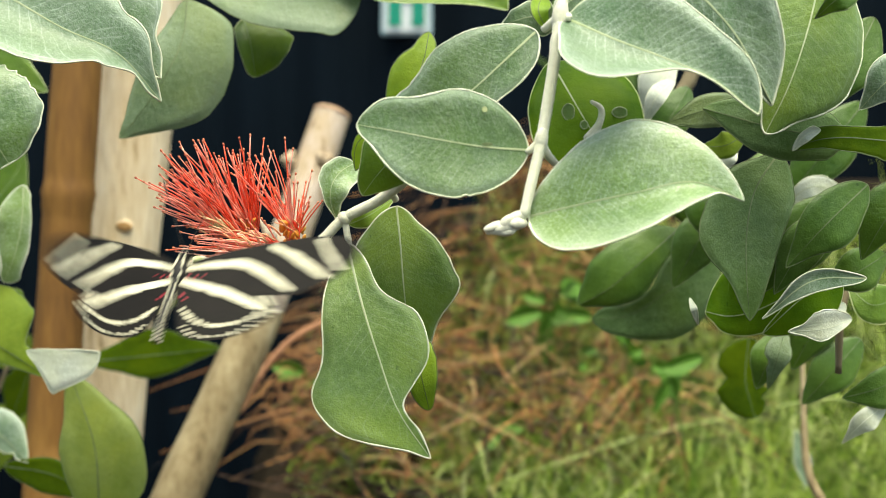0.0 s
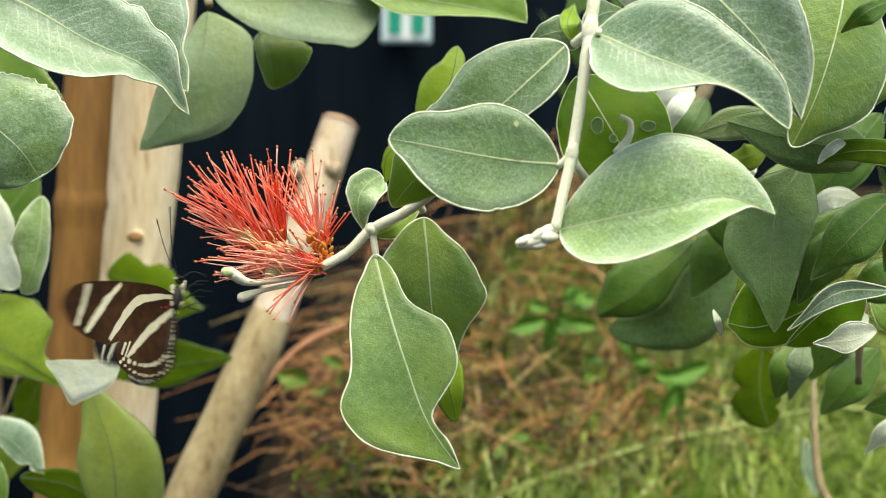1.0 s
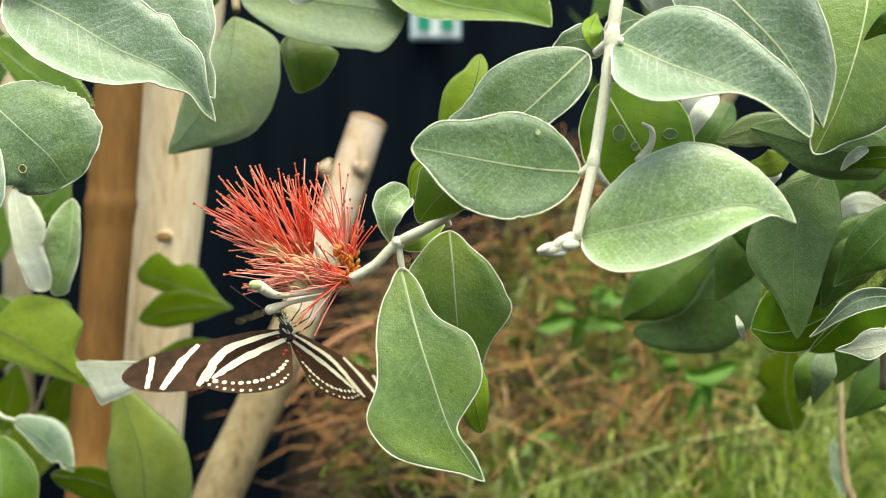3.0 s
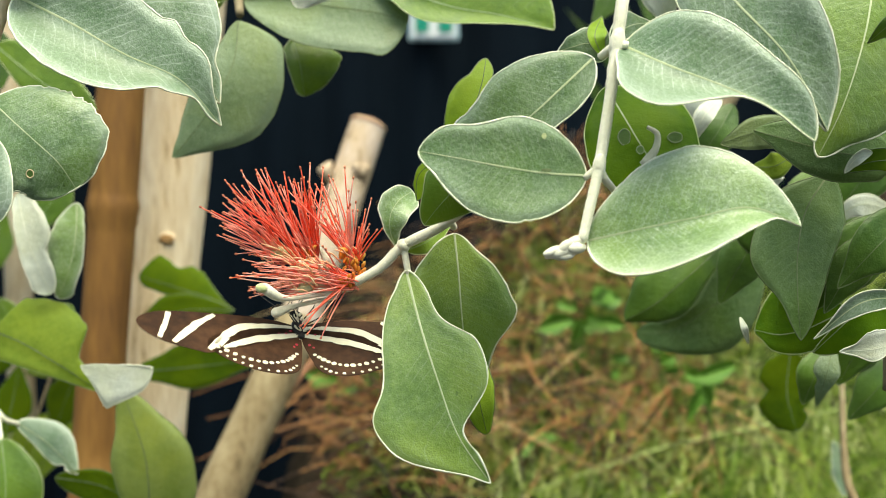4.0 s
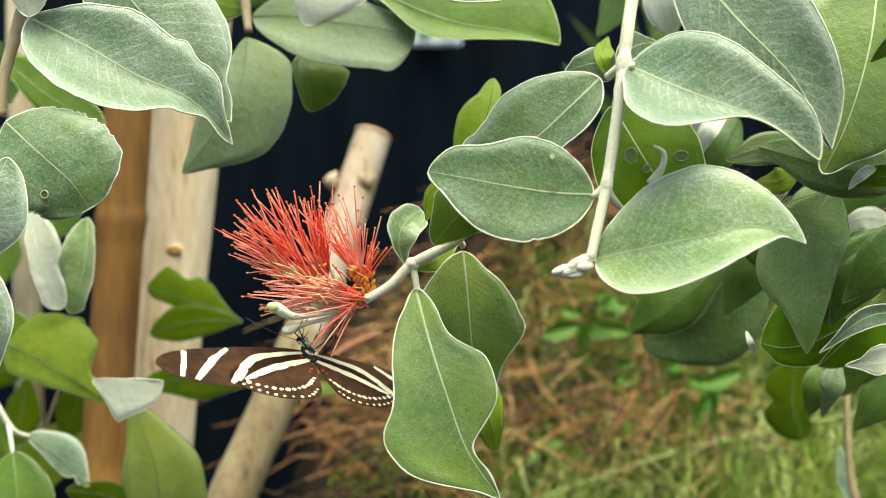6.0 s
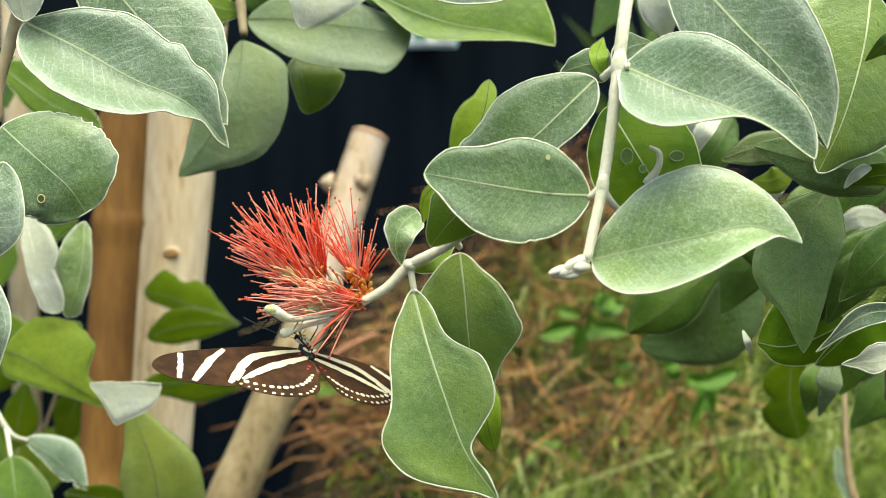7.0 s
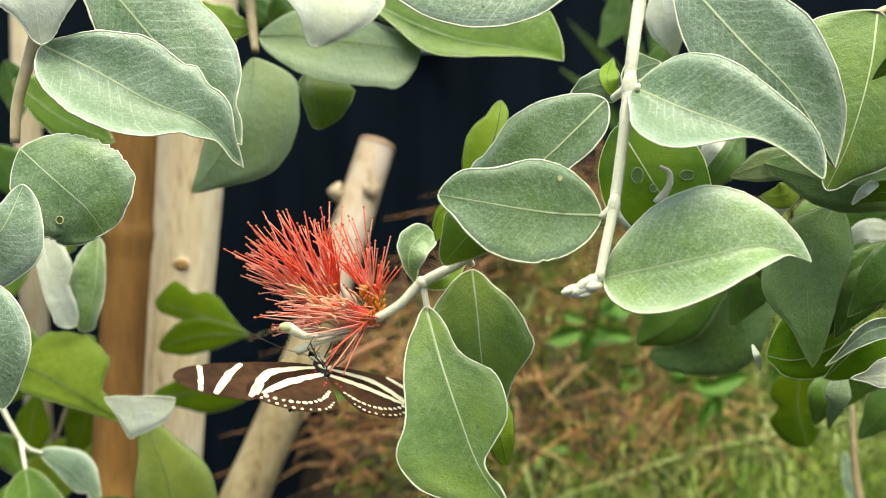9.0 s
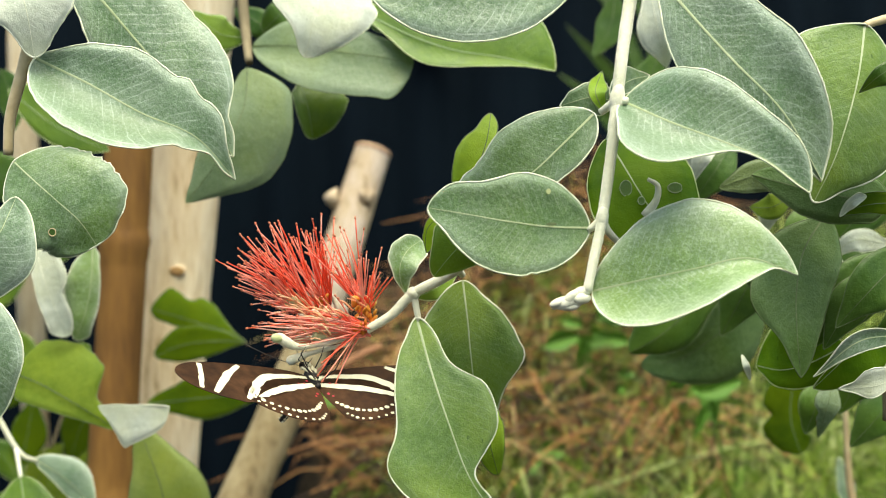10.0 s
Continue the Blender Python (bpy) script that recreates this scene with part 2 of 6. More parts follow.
SIGN_WHITE = plain("sign_white", [(0.3, (0.66, 0.72, 0.74)), (0.7, (0.78, 0.83, 0.84))], 40, 0.4, 0.0002)
SIGN_GREEN = plain("sign_green", [(0.3, (0.0, 0.24, 0.15)), (0.7, (0.01, 0.32, 0.21))], 40, 0.4, 0.0002)
SIGN_EDGE = plain("sign_edge", [(0.3, (0.30, 0.48, 0.55)), (0.7, (0.42, 0.60, 0.66))], 40, 0.4, 0.0002)


def island_mat(name, stops, rough, glow_through=0.0):
    m, nt, bsdf, new_node, link = mat(name)
    g = new_node("ShaderNodeNewGeometry")
    f = maths(nt, "ADD", maths(nt, "MULTIPLY", g.outputs["Random Per Island"], 0.8), maths(nt, "MULTIPLY", noise_tex(nt, 120, 3), 0.3))
    col = ramp(nt, f, stops)
    link(col, bsdf.inputs["Base Color"])
    bsdf.inputs["Roughness"].default_value = rough
    if glow_through:
        tr = new_node("ShaderNodeBsdfTranslucent")
        link(col, tr.inputs[0])
        mx = new_node("ShaderNodeMixShader")
        mx.inputs[0].default_value = glow_through
        link(bsdf.outputs[0], mx.inputs[1])
        link(tr.outputs[0], mx.inputs[2])
        link(mx.outputs[0], nt.nodes["Material Output"].inputs[0])
    return m


NEEDLES = island_mat("dry_needles", [(0.20, (0.010, 0.005, 0.003)), (0.48, (0.055, 0.024, 0.008)), (0.70, (0.27, 0.118, 0.036)), (0.87, (0.46, 0.235, 0.085)), (0.96, (0.46, 0.34, 0.17)), (1.0, (0.18, 0.26, 0.07))], 0.65)
GRASS = island_mat("grass", [(0.16, (0.012, 0.036, 0.003)), (0.40, (0.12, 0.26, 0.014)), (0.66, (0.48, 0.63, 0.095)), (1.0, (0.82, 0.86, 0.47))], 0.5, 0.25)
WEED = island_mat("weed_leaf", [(0.1, (0.040, 0.120, 0.006)), (0.5, (0.090, 0.210, 0.022)), (1.0, (0.24, 0.36, 0.12))], 0.6, 0.25)


# ---- mesh helpers ----
def obj(name, bm, materials, parent=None, label="", smooth=True):
    me = bpy.data.meshes.new(name)
    bm.to_mesh(me)
    bm.free()
    for m in materials if isinstance(materials, (list, tuple)) else [materials]:
        me.materials.append(m)
    if smooth:
        for p in me.polygons:
            p.use_smooth = True
    ob = new(name, me)
    if parent:
        ob.parent = parent
    if label:
        ob["label"] = label
    return ob


def part(name, bm, material, parent, label=""):
    return obj(name, bm, material, parent, label)


def tube(bm, pts, radii, sides=8, mi=0, closed_ends=True):
    """A round tube through points, with a radius at each."""
    pts = [Vector(p) for p in pts]
    rings = []
    ref = Vector((0.31, -0.77, 0.55))
    for i, p in enumerate(pts):
        d = (pts[min(i + 1, len(pts) - 1)] - pts[max(i - 1, 0)]).normalized()
        a = d.cross(ref)
        a = a.normalized() if a.length > 1e-4 else d.orthogonal().normalized()
        b = d.cross(a)
        rings.append([bm.verts.new(p + radii[i] * (math.cos(2 * math.pi * k / sides) * a + math.sin(2 * math.pi * k / sides) * b)) for k in range(sides)])
    for r0, r1 in zip(rings, rings[1:]):
        for k in range(sides):
            fc = bm.faces.new((r0[k], r0[(k + 1) % sides], r1[(k + 1) % sides], r1[k]))
            fc.material_index = mi
    if closed_ends:
        for r, rev in ((rings[0], True), (rings[-1], False)):
            fc = bm.faces.new(r[::-1] if rev else r)
            fc.material_index = mi
    return rings


def curve(pts, n):
    """n points of a smooth curve through the given ones."""
    pts = [Vector(p) for p in pts]
    ext = [2 * pts[0] - pts[1]] + pts + [2 * pts[-1] - pts[-2]]
    out = []
    for i in range(n):
        s = i / (n - 1) * (len(pts) - 1)
        k = min(int(s), len(pts) - 2)
        u = s - k
        a, b, c, d = ext[k:k + 4]
        out.append(0.5 * ((2 * b) + (c - a) * u + (2 * a - 5 * b + 4 * c - d) * u * u + (3 * b - a - 3 * c + d) * u ** 3))
    return out


def blob(bm, centre, radii, axis=(0, 0, 1), mi=0, seg=10, rings=7):
    q = Vector((0, 0, 1)).rotation_difference(Vector(axis)).to_matrix().to_4x4()
    m = Matrix.Translation(centre) @ q @ Matrix.Diagonal((*radii, 1))
    r = bmesh.ops.create_uvsphere(bm, u_segments=seg, v_segments=rings, radius=1, matrix=m)
    for vv in r["verts"]:
        for fc in vv.link_faces:
            fc.material_index = mi


def half_width(ws, s, blunt):
    """The half width at s along a leaf: values at even stations, closing at base and tip."""
    def g(x):
        return max(x, 0.0) ** 0.62 * max(1 - x, 0.0) ** blunt
    n = len(ws)
    k = [w / g((i + 1) / (n + 1)) for i, w in enumerate(ws)]
    k = [k[0], k[0]] + k + [k[-1], k[-1]]
    x = min(max(s * (n + 1), 0), n + 0.9999)
    i = int(x)
    u = x - i
    a, b, c, d = k[i:i + 4]
    return max(0.5 * (2 * b + (c - a) * u + (2 * a - 5 * b + 4 * c - d) * u * u + (3 * b - a - 3 * c + d) * u ** 3), 0.0) * g(s)


def even(pts, n):
    """n + 1 points at even lengths along a smooth curve through the given ones."""
    dense = curve(pts, 160)
    run = [0.0]
    for a, b in zip(dense, dense[1:]):
        run.append(run[-1] + (b - a).length)
    out, k = [], 0
    for i in range(n + 1):
        s = 0.5 - 0.5 * math.cos(math.pi * i / n)
        while k < 158 and run[k + 1] < s * run[-1]:
            k += 1
        u = (s * run[-1] - run[k]) / max(run[k + 1] - run[k], 1e-9)
        out.append((s, dense[k].lerp(dense[k + 1], min(u, 1.0)), (dense[min(k + 4, 159)] - dense[max(k - 3, 0)]).normalized()))
    return out


FACING = Vector((0.0, -0.99, 0.10)).normalized()
leaf_count = [0]


def leaf(branch, rib, left, right, tilt, material, blunt=0.9, ragged=0.0, bites=()):
    """A leaf blade along its rib; half widths in mm on both sides at even stations;
    tilt: how far each side leans to the front; bites: side, place along the blade, depth and width of a notch or wave."""
    leaf_count[0] += 1
    rng = random.Random(leaf_count[0] * 7 + 3)
    rib = [Vector(p) for p in rib]
    ns, nv = (64 if bites or ragged or len(left) > 9 else 36), 9
    bm = bmesh.new()
    uvl = bm.loops.layers.uv.new("UVMap")
    off = Vector((rng.random() * 9, rng.random() * 9, rng.random() * 9))
    size = (rib[-1] - rib[0]).length
    grid, ribs, edges = [], [], [[], []]
    for s, p, t in even(rib, ns):
        side = FACING.cross(t).normalized()
        nrm = t.cross(side).normalized()
        row = []
        for j in range(-nv, nv + 1):
            ws, lean = (left, tilt[0]) if j < 0 else (right, tilt[1])
            w = half_width(ws, s, blunt) * 0.001
            flank = 0 if j < 0 else 5
            if ragged:
                w *= 1 + ragged * (0.05 * noise.noise(Vector((s * 26, flank, off.x))) + 0.03 * noise.noise(Vector((s * 60, flank, off.y))))
            else:
                w *= 1 + 0.012 * noise.noise(Vector((s * 14, flank, off.x)))
            for bs, b0, depth, bw in bites:
                if (bs == "l") == (j < 0):
                    w *= 1 - depth * math.exp(-((s - b0) / bw) ** 2)
            u = abs(j) / nv
            x = w * u * (-1 if j > 0 else 1)
            lift = w * (lean * u ** 1.6 - 0.10 * u)
            lift += size * 0.014 * noise.noise(Vector((s * 3.2, x * 60, 0)) + off) * (0.25 + u)
            lift += size * 0.005 * noise.noise(Vector((s * 11, x * 240, 3)) + off) * u
            lift -= w * 0.09 * max(0.0, (u - 0.75) * 4) ** 2
            q = p + side * x + nrm * lift
            row.append((bm.verts.new(q), (s, 0.5 + 0.5 * j / nv)))
            if j == 0:
                ribs.append((q, side, nrm))
            if abs(j) == nv:
                edges[0 if j < 0 else 1].append(q)
        grid.append(row)
    for r0, r1 in zip(grid, grid[1:]):
        for a, b, c, d in zip(r0, r0[1:], r1[1:], r1):
            fc = bm.faces.new((a[0], b[0], c[0], d[0]))
            for lp, (_, uv) in zip(fc.loops, (a, b, c, d)):
                lp[uvl].uv = uv
    ob = part("leaf", bm, material, branch)
    k = size / 0.055
    far = material in (BRIGHT, DARK, DARKSILVER, DUSKY, SHADED_OLIVE, LIME, YOUNG)
    bm = bmesh.new()
    rows = []
    for i, (q, side, nrm) in enumerate(ribs):
        r = 0.00034 * k * (1 - 0.9 * i / ns) ** 1.3 + 0.00005
        rows.append([bm.verts.new(q + side * r * a + nrm * (0.00006 + r * b)) for a, b in ((-1.0, 0.0), (-0.5, 0.10), (0.0, 0.14), (0.5, 0.10), (1.0, 0.0))])
    for r0, r1 in zip(rows, rows[1:]):
        for a, b, c, d in zip(r0, r0[1:], r1[1:], r1):
            bm.faces.new((a, b, c, d))
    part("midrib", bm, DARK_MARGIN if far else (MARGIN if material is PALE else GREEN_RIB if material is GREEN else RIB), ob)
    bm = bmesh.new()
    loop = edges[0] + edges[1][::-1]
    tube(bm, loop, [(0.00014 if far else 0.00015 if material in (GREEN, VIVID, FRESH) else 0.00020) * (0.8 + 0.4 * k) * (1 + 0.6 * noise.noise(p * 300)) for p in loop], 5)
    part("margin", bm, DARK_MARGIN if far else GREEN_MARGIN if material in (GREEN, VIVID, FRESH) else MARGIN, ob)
    return ob


def mark(leaf_ob, near, rx, rz, material, rim=None):
    """A chewed spot on a leaf: a thin oval skin with a raised rim."""
    near = Vector(near)
    at = min((v.co for v in leaf_ob.data.vertices), key=lambda c: (c.x - near.x) ** 2 + (c.z - near.z) ** 2)
    c = Vector((near.x, at.y - 0.0006, near.z))
    ring = [c + Vector((rx * math.cos(k * math.pi / 8) * (1 + 0.1 * math.sin(k)), 0, rz * math.sin(k * math.pi / 8))) for k in range(16)]
    bm = bmesh.new()
    bm.faces.new([bm.verts.new(p) for p in ring])
    spot = part("feeding_mark", bm, material, leaf_ob)
    if rim:
        bm = bmesh.new()
        tube(bm, ring + ring[:1], [0.00014] * 17, 5, closed_ends=False)
        part("feeding_rim", bm, rim, leaf_ob)


def branch_thing(name, label, category="branch"):
    return tagged(new(name), label, category)


def twig(branch, pts, r0, r1, material=None, name="twig", n=18):
    bm = bmesh.new()
    c = curve(pts, n)
    tube(bm, c, [(r0 + (r1 - r0) * i / (n - 1)) * (1 + 0.06 * noise.noise(p * 400)) for i, p in enumerate(c)], 10)
    ob = part(name, bm, material or TWIG, branch)
    if name == "stem" and material is None:
        rng = random.Random(int(abs(c[0].x) * 1e5))
        verts, faces = [], []
        for _ in range(1500):
            i = rng.randrange(n - 1)
            u = rng.random()
            p, d = c[i].lerp(c[i + 1], u), (c[i + 1] - c[i]).normalized()
            out = d.cross(Vector((rng.gauss(0, 1), rng.gauss(0, 1), rng.gauss(0, 1)))).normalized()
            r = r0 + (r1 - r0) * (i + u) / (n - 1)
            tip = p + out * (r + rng.uniform(0.00010, 0.00034)) + d * rng.uniform(-0.0003, 0.0003)
            w = d.cross(out) * 0.00005
            k = len(verts)
            verts += [(p + out * r * 0.9 + w)[:], (p + out * r * 0.9 - w)[:], (p + out * r * 0.9 + d * 0.00008)[:], tip[:]]
            faces += [(k, k + 1, k + 3), (k + 1, k + 2, k + 3), (k + 2, k, k + 3)]
        me = bpy.data.meshes.new("felt")
        me.from_pydata(verts, [], faces)
        me.materials.append(FELT)
        tagged(new("felt", me), kind="stuff").parent = ob
    return ob


# ---- ground, wall ----
def step(a, b, x):
    u = min(max((x - a) / (b - a), 0), 1)
    return u * u * (3 - 2 * u)


def ground_z(x, y):
    near_x, near_y = step(1.9, 1.3, abs(x)), step(3.5, 3.0, y)
    bank = 0.03 * step(0.7, 0.95, y) + 0.03 * step(1.0, 1.2, y)
    bank += (0.02 + 0.09 * step(-0.15, 0.03, x) + 0.12 * step(0.05, 0.11, x)) * step(1.12, 1.45, y)
    lip = 0.02 * noise.noise(Vector((0, y * 6, 4)))
    drop = step(-0.145 + lip, -0.20 + lip, x) * step(0.9, 1.1, y)
    behind = step(1.5, 1.8, y) * 0.25
    z = ((bank - behind) * (1 - drop) - 0.6 * drop) * near_x * near_y
    z += 0.012 * noise.noise(Vector((x * 7, y * 7, 0))) * step(12, 2, abs(x) + abs(y))
    return z


def build_ground():
    def axis(lo, hi, n, reach):
        mid = [lo + (hi - lo) * i / n for i in range(n + 1)]
        return [-reach, -8.0, -3.0] + mid + [3.0 + hi, 8.0 + hi, reach]
    xs, ys = axis(-2.0, 2.0, 100, 400.0), axis(-0.6, 3.6, 92, 400.0)
    bm = bmesh.new()
    vs = [[bm.verts.new((x, y, ground_z(x, y))) for x in xs] for y in ys]
    for a, b in zip(vs, vs[1:]):
        for i in range(len(xs) - 1):
            bm.faces.new((a[i], a[i + 1], b[i + 1], b[i]))
    ob = obj("ground", bm, SOIL)
    tagged(ob, "dark crumbly soil bank rising behind the shrub", "ground", kind="structure")


def build_wall():
    bm = bmesh.new()
    n, x0, x1 = 240, -4.0, 4.0
    front, back = [], []
    for i in range(n + 1):
        x = x0 + (x1 - x0) * i / n
        y = 2.86 + 0.034 * math.sin(x * 2 * math.pi / 0.17) + 0.012 * noise.noise(Vector((x * 3, 0, 0)))
        front.append([bm.verts.new((x, y, z)) for z in (-0.8, 3.0)])
        back.append([bm.verts.new((x, y + 0.03, z)) for z in (-0.8, 3.0)])
    for side, flip in ((front, False), (back, True)):
        for a, b in zip(side, side[1:]):
            f = (a[0], b[0], b[1], a[1])
            bm.faces.new(f[::-1] if flip else f)
    for a, b, c, d in zip(front, front[1:], back[1:], back):
        bm.faces.new((a[1], b[1], c[1], d[1]))
    ob = obj("wall_north", bm, SHEET)
    tagged(ob, "near-black ribbed plastic sheeting wall", "wall", kind="structure")


def box(bm, lo, hi, mi=0):
    r = bmesh.ops.create_cube(bm, size=1, matrix=Matrix.Translation((Vector(lo) + Vector(hi)) / 2) @ Matrix.Diagonal((*(Vector(hi) - Vector(lo)), 1)))
    for vv in r["verts"]:
        for fc in vv.link_faces:
            fc.material_index = mi
    return r


def build_sign():
    cx, cy, cz = (-0.0182, 2.8153, 0.6071)
    w = 0.058
    sign = tagged(new("exit_sign"), "small green and white exit sign on the dark wall", "sign")
    bm = bmesh.new()
    box(bm, (cx - w, 2.80, cz - 0.006), (cx + w, 2.816, cz + 0.116))
    bmesh.ops.bevel(bm, geom=list(bm.edges), offset=0.003, segments=2, affect="EDGES")
    obj("sign_plate", bm, SIGN_EDGE, sign, smooth=False)
    bm = bmesh.new()
    box(bm, (cx - w + 0.007, 2.796, cz + 0.002), (cx + w - 0.007, 2.799, cz + 0.110))
    obj("sign_face", bm, SIGN_WHITE, sign, smooth=False)
    bm = bmesh.new()
    box(bm, (cx - 0.041, 2.7925, cz + 0.014), (cx - 0.012, 2.7955, cz + 0.100))
    box(bm, (cx + 0.012, 2.7925, cz + 0.014), (cx + 0.041, 2.7955, cz + 0.100))
    box(bm, (cx - 0.011, 2.7925, cz + 0.070), (cx + 0.011, 2.7955, cz + 0.100))
    obj("pictogram", bm, SIGN_GREEN, sign, smooth=False)


build_ground()
build_wall()
build_sign()


# ---- trunk, post and cut log ----
def build_trunks():
    t = tagged(new("tree_trunk"), "slim brown tree trunk with a raised ring scar", "tree")
    bm = bmesh.new()
    a, b = Vector((-0.1626, 0.6298, 0.3550)), Vector((-0.1759, 0.6169, 0.1625))
    up = (a - b) / (a.z - b.z)
    lo, hi, n = 0.0, 0.95, 260
    pts, rad = [], []
    for i in range(n):
        z = lo + (hi - lo) * i / (n - 1)
        p = b + up * (z - b.z)
        pts.append(p + Vector((0.0012 * noise.noise(Vector((0, 0, z * 9))), 0, 0)))
        ring = math.exp(-((z - 0.2966) / 0.004) ** 2)
        ring += 0.8 * math.exp(-((z - 0.1624) / 0.0035) ** 2) + 0.5 * math.exp(-((z - 0.2895) / 0.002) ** 2)
        rad.append(0.0122 * (1 + 0.04 * noise.noise(Vector((3, 0, z * 14)))) + 0.0013 * ring + 0.002 * step(0.08, 0.0, z))
    pts[0].z = ground_z(pts[0].x, pts[0].y) - 0.01
    tube(bm, pts, rad, 20)
    part("trunk", bm, BARK, t)
    # trunk leaves: their shade is in the dark leaf colour, not cast
    leaf(t, [(-0.1013, 0.6057, 0.2459), (-0.1133, 0.6103, 0.2512), (-0.1263, 0.6148, 0.2546), (-0.1396, 0.6193, 0.2579), (-0.1529, 0.6237, 0.2615)], (1.4, 2.9, 3.4, 3.7, 3.7, 3.6, 4.0, 4.3, 4.7, 5.0, 4.8, 4.6, 4.3), (0.8, 1.6, 3.3, 5.4, 8.0, 10.7, 11.6, 12.5, 10.0, 10.1, 11.8, 12.5, 12.5), (0.1, -0.2), SHADED_OLIVE, 0.5)
    leaf(t, [(-0.1013, 0.6056, 0.2459), (-0.1134, 0.6074, 0.2460), (-0.1257, 0.6090, 0.2455), (-0.1377, 0.6105, 0.2428), (-0.1493, 0.6118, 0.2385)], (2.2, 4.3, 6.1, 7.8, 8.3, 8.5, 8.4, 7.1, 4.6), (2.2, 4.4, 5.7, 7.0, 8.5, 8.8, 9.5, 7.4, 4.6), (0.1, 0.1), SHADED_OLIVE, 0.6)
    leaf(t, [(-0.1545, 0.6153, 0.2128), (-0.1215, 0.6107, 0.2167), (-0.0874, 0.6061, 0.2211)], (7.2, 12.7, 12.1, 6.3), (6.3, 10.9, 9.8, 5.2), (0.1, 0.1), SHADED_OLIVE, 0.80)
    p = tagged(new("bare_tree"), "pale barkless tree standing behind the brown trunk", "tree")
    bm = bmesh.new()
    a, b = Vector((-0.1492, 0.6830, 0.3255)), Vector((-0.1629, 0.6735, 0.1829))
    up = (a - b) / (a.z - b.z)
    pts = [b + up * (0.95 * i / 39 - b.z) for i in range(40)]
    pts[0].z = ground_z(pts[0].x, pts[0].y) - 0.01
    tube(bm, pts, [0.0225 * (1 + 0.05 * noise.noise(Vector((7, 0, q.z * 10)))) for q in pts], 24)
    part("trunk", bm, PALEWOOD, p)
    bm = bmesh.new()
    k = Vector((-0.1475, 0.6578, 0.2789))
    blob(bm, k + Vector((0, 0.0010, 0)), (0.0060, 0.0036, 0.0007), (0.1, -1, 0.1))
    knot = part("knot", bm, PALEWOOD, p)
    bm = bmesh.new()
    blob(bm, k + Vector((0.0008, 0.0004, -0.0006)), (0.0044, 0.0028, 0.0006), (0.1, -1, 0.1))
    part("knot_heart", bm, KNOT, knot)
    p2 = tagged(new("pale_post"), "thin pale wooden post among the leaves", "post")
    bm = bmesh.new()
    a = Vector((-0.2738, 0.7923, 0.2418))
    tube(bm, [(a.x, a.y, ground_z(a.x, a.y) - 0.01), (a.x, a.y, 0.4), (a.x + 0.01, a.y, 0.95)], [0.009, 0.009, 0.008], 14)
    part("post_shaft", bm, PALEWOOD, p2)
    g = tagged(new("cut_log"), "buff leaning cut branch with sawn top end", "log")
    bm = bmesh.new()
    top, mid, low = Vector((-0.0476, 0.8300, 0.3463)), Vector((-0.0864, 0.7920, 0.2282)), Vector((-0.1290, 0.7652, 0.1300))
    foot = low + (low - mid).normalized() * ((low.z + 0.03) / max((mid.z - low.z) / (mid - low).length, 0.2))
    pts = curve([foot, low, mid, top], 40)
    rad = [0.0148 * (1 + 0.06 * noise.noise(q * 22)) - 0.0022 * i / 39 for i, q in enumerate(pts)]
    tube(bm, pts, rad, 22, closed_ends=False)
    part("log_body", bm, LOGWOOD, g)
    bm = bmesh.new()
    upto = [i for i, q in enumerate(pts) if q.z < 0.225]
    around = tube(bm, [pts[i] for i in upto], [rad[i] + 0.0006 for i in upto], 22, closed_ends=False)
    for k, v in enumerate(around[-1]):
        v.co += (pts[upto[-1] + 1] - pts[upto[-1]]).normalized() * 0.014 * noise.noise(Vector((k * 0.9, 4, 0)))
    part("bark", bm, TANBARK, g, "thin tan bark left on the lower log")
    bm = bmesh.new()
    d = (pts[-1] - pts[-2]).normalized()
    tube(bm, [pts[-1] - d * 0.002, pts[-1], pts[-1] + d * 0.0012], [0.0128, 0.0127, 0.0108], 22)
    part("cut_end", bm, CUTWOOD, g)
    for a, ax in (((-0.0785, 0.8128, 0.3146), (-1, -0.3, 0.15)), ((-0.0481, 0.8100, 0.3165), (1, -0.4, 0.5))):
        bm = bmesh.new()
        a = Vector(a)
        ax = Vector(ax).normalized()
        tube(bm, [a - ax * 0.006, a - ax * 0.002, a + ax * 0.0005, a + ax * 0.002], [0.0076, 0.0054, 0.0030, 0.0008], 14)
        part("branch_stub", bm, LOGWOOD, g)


build_trunks()


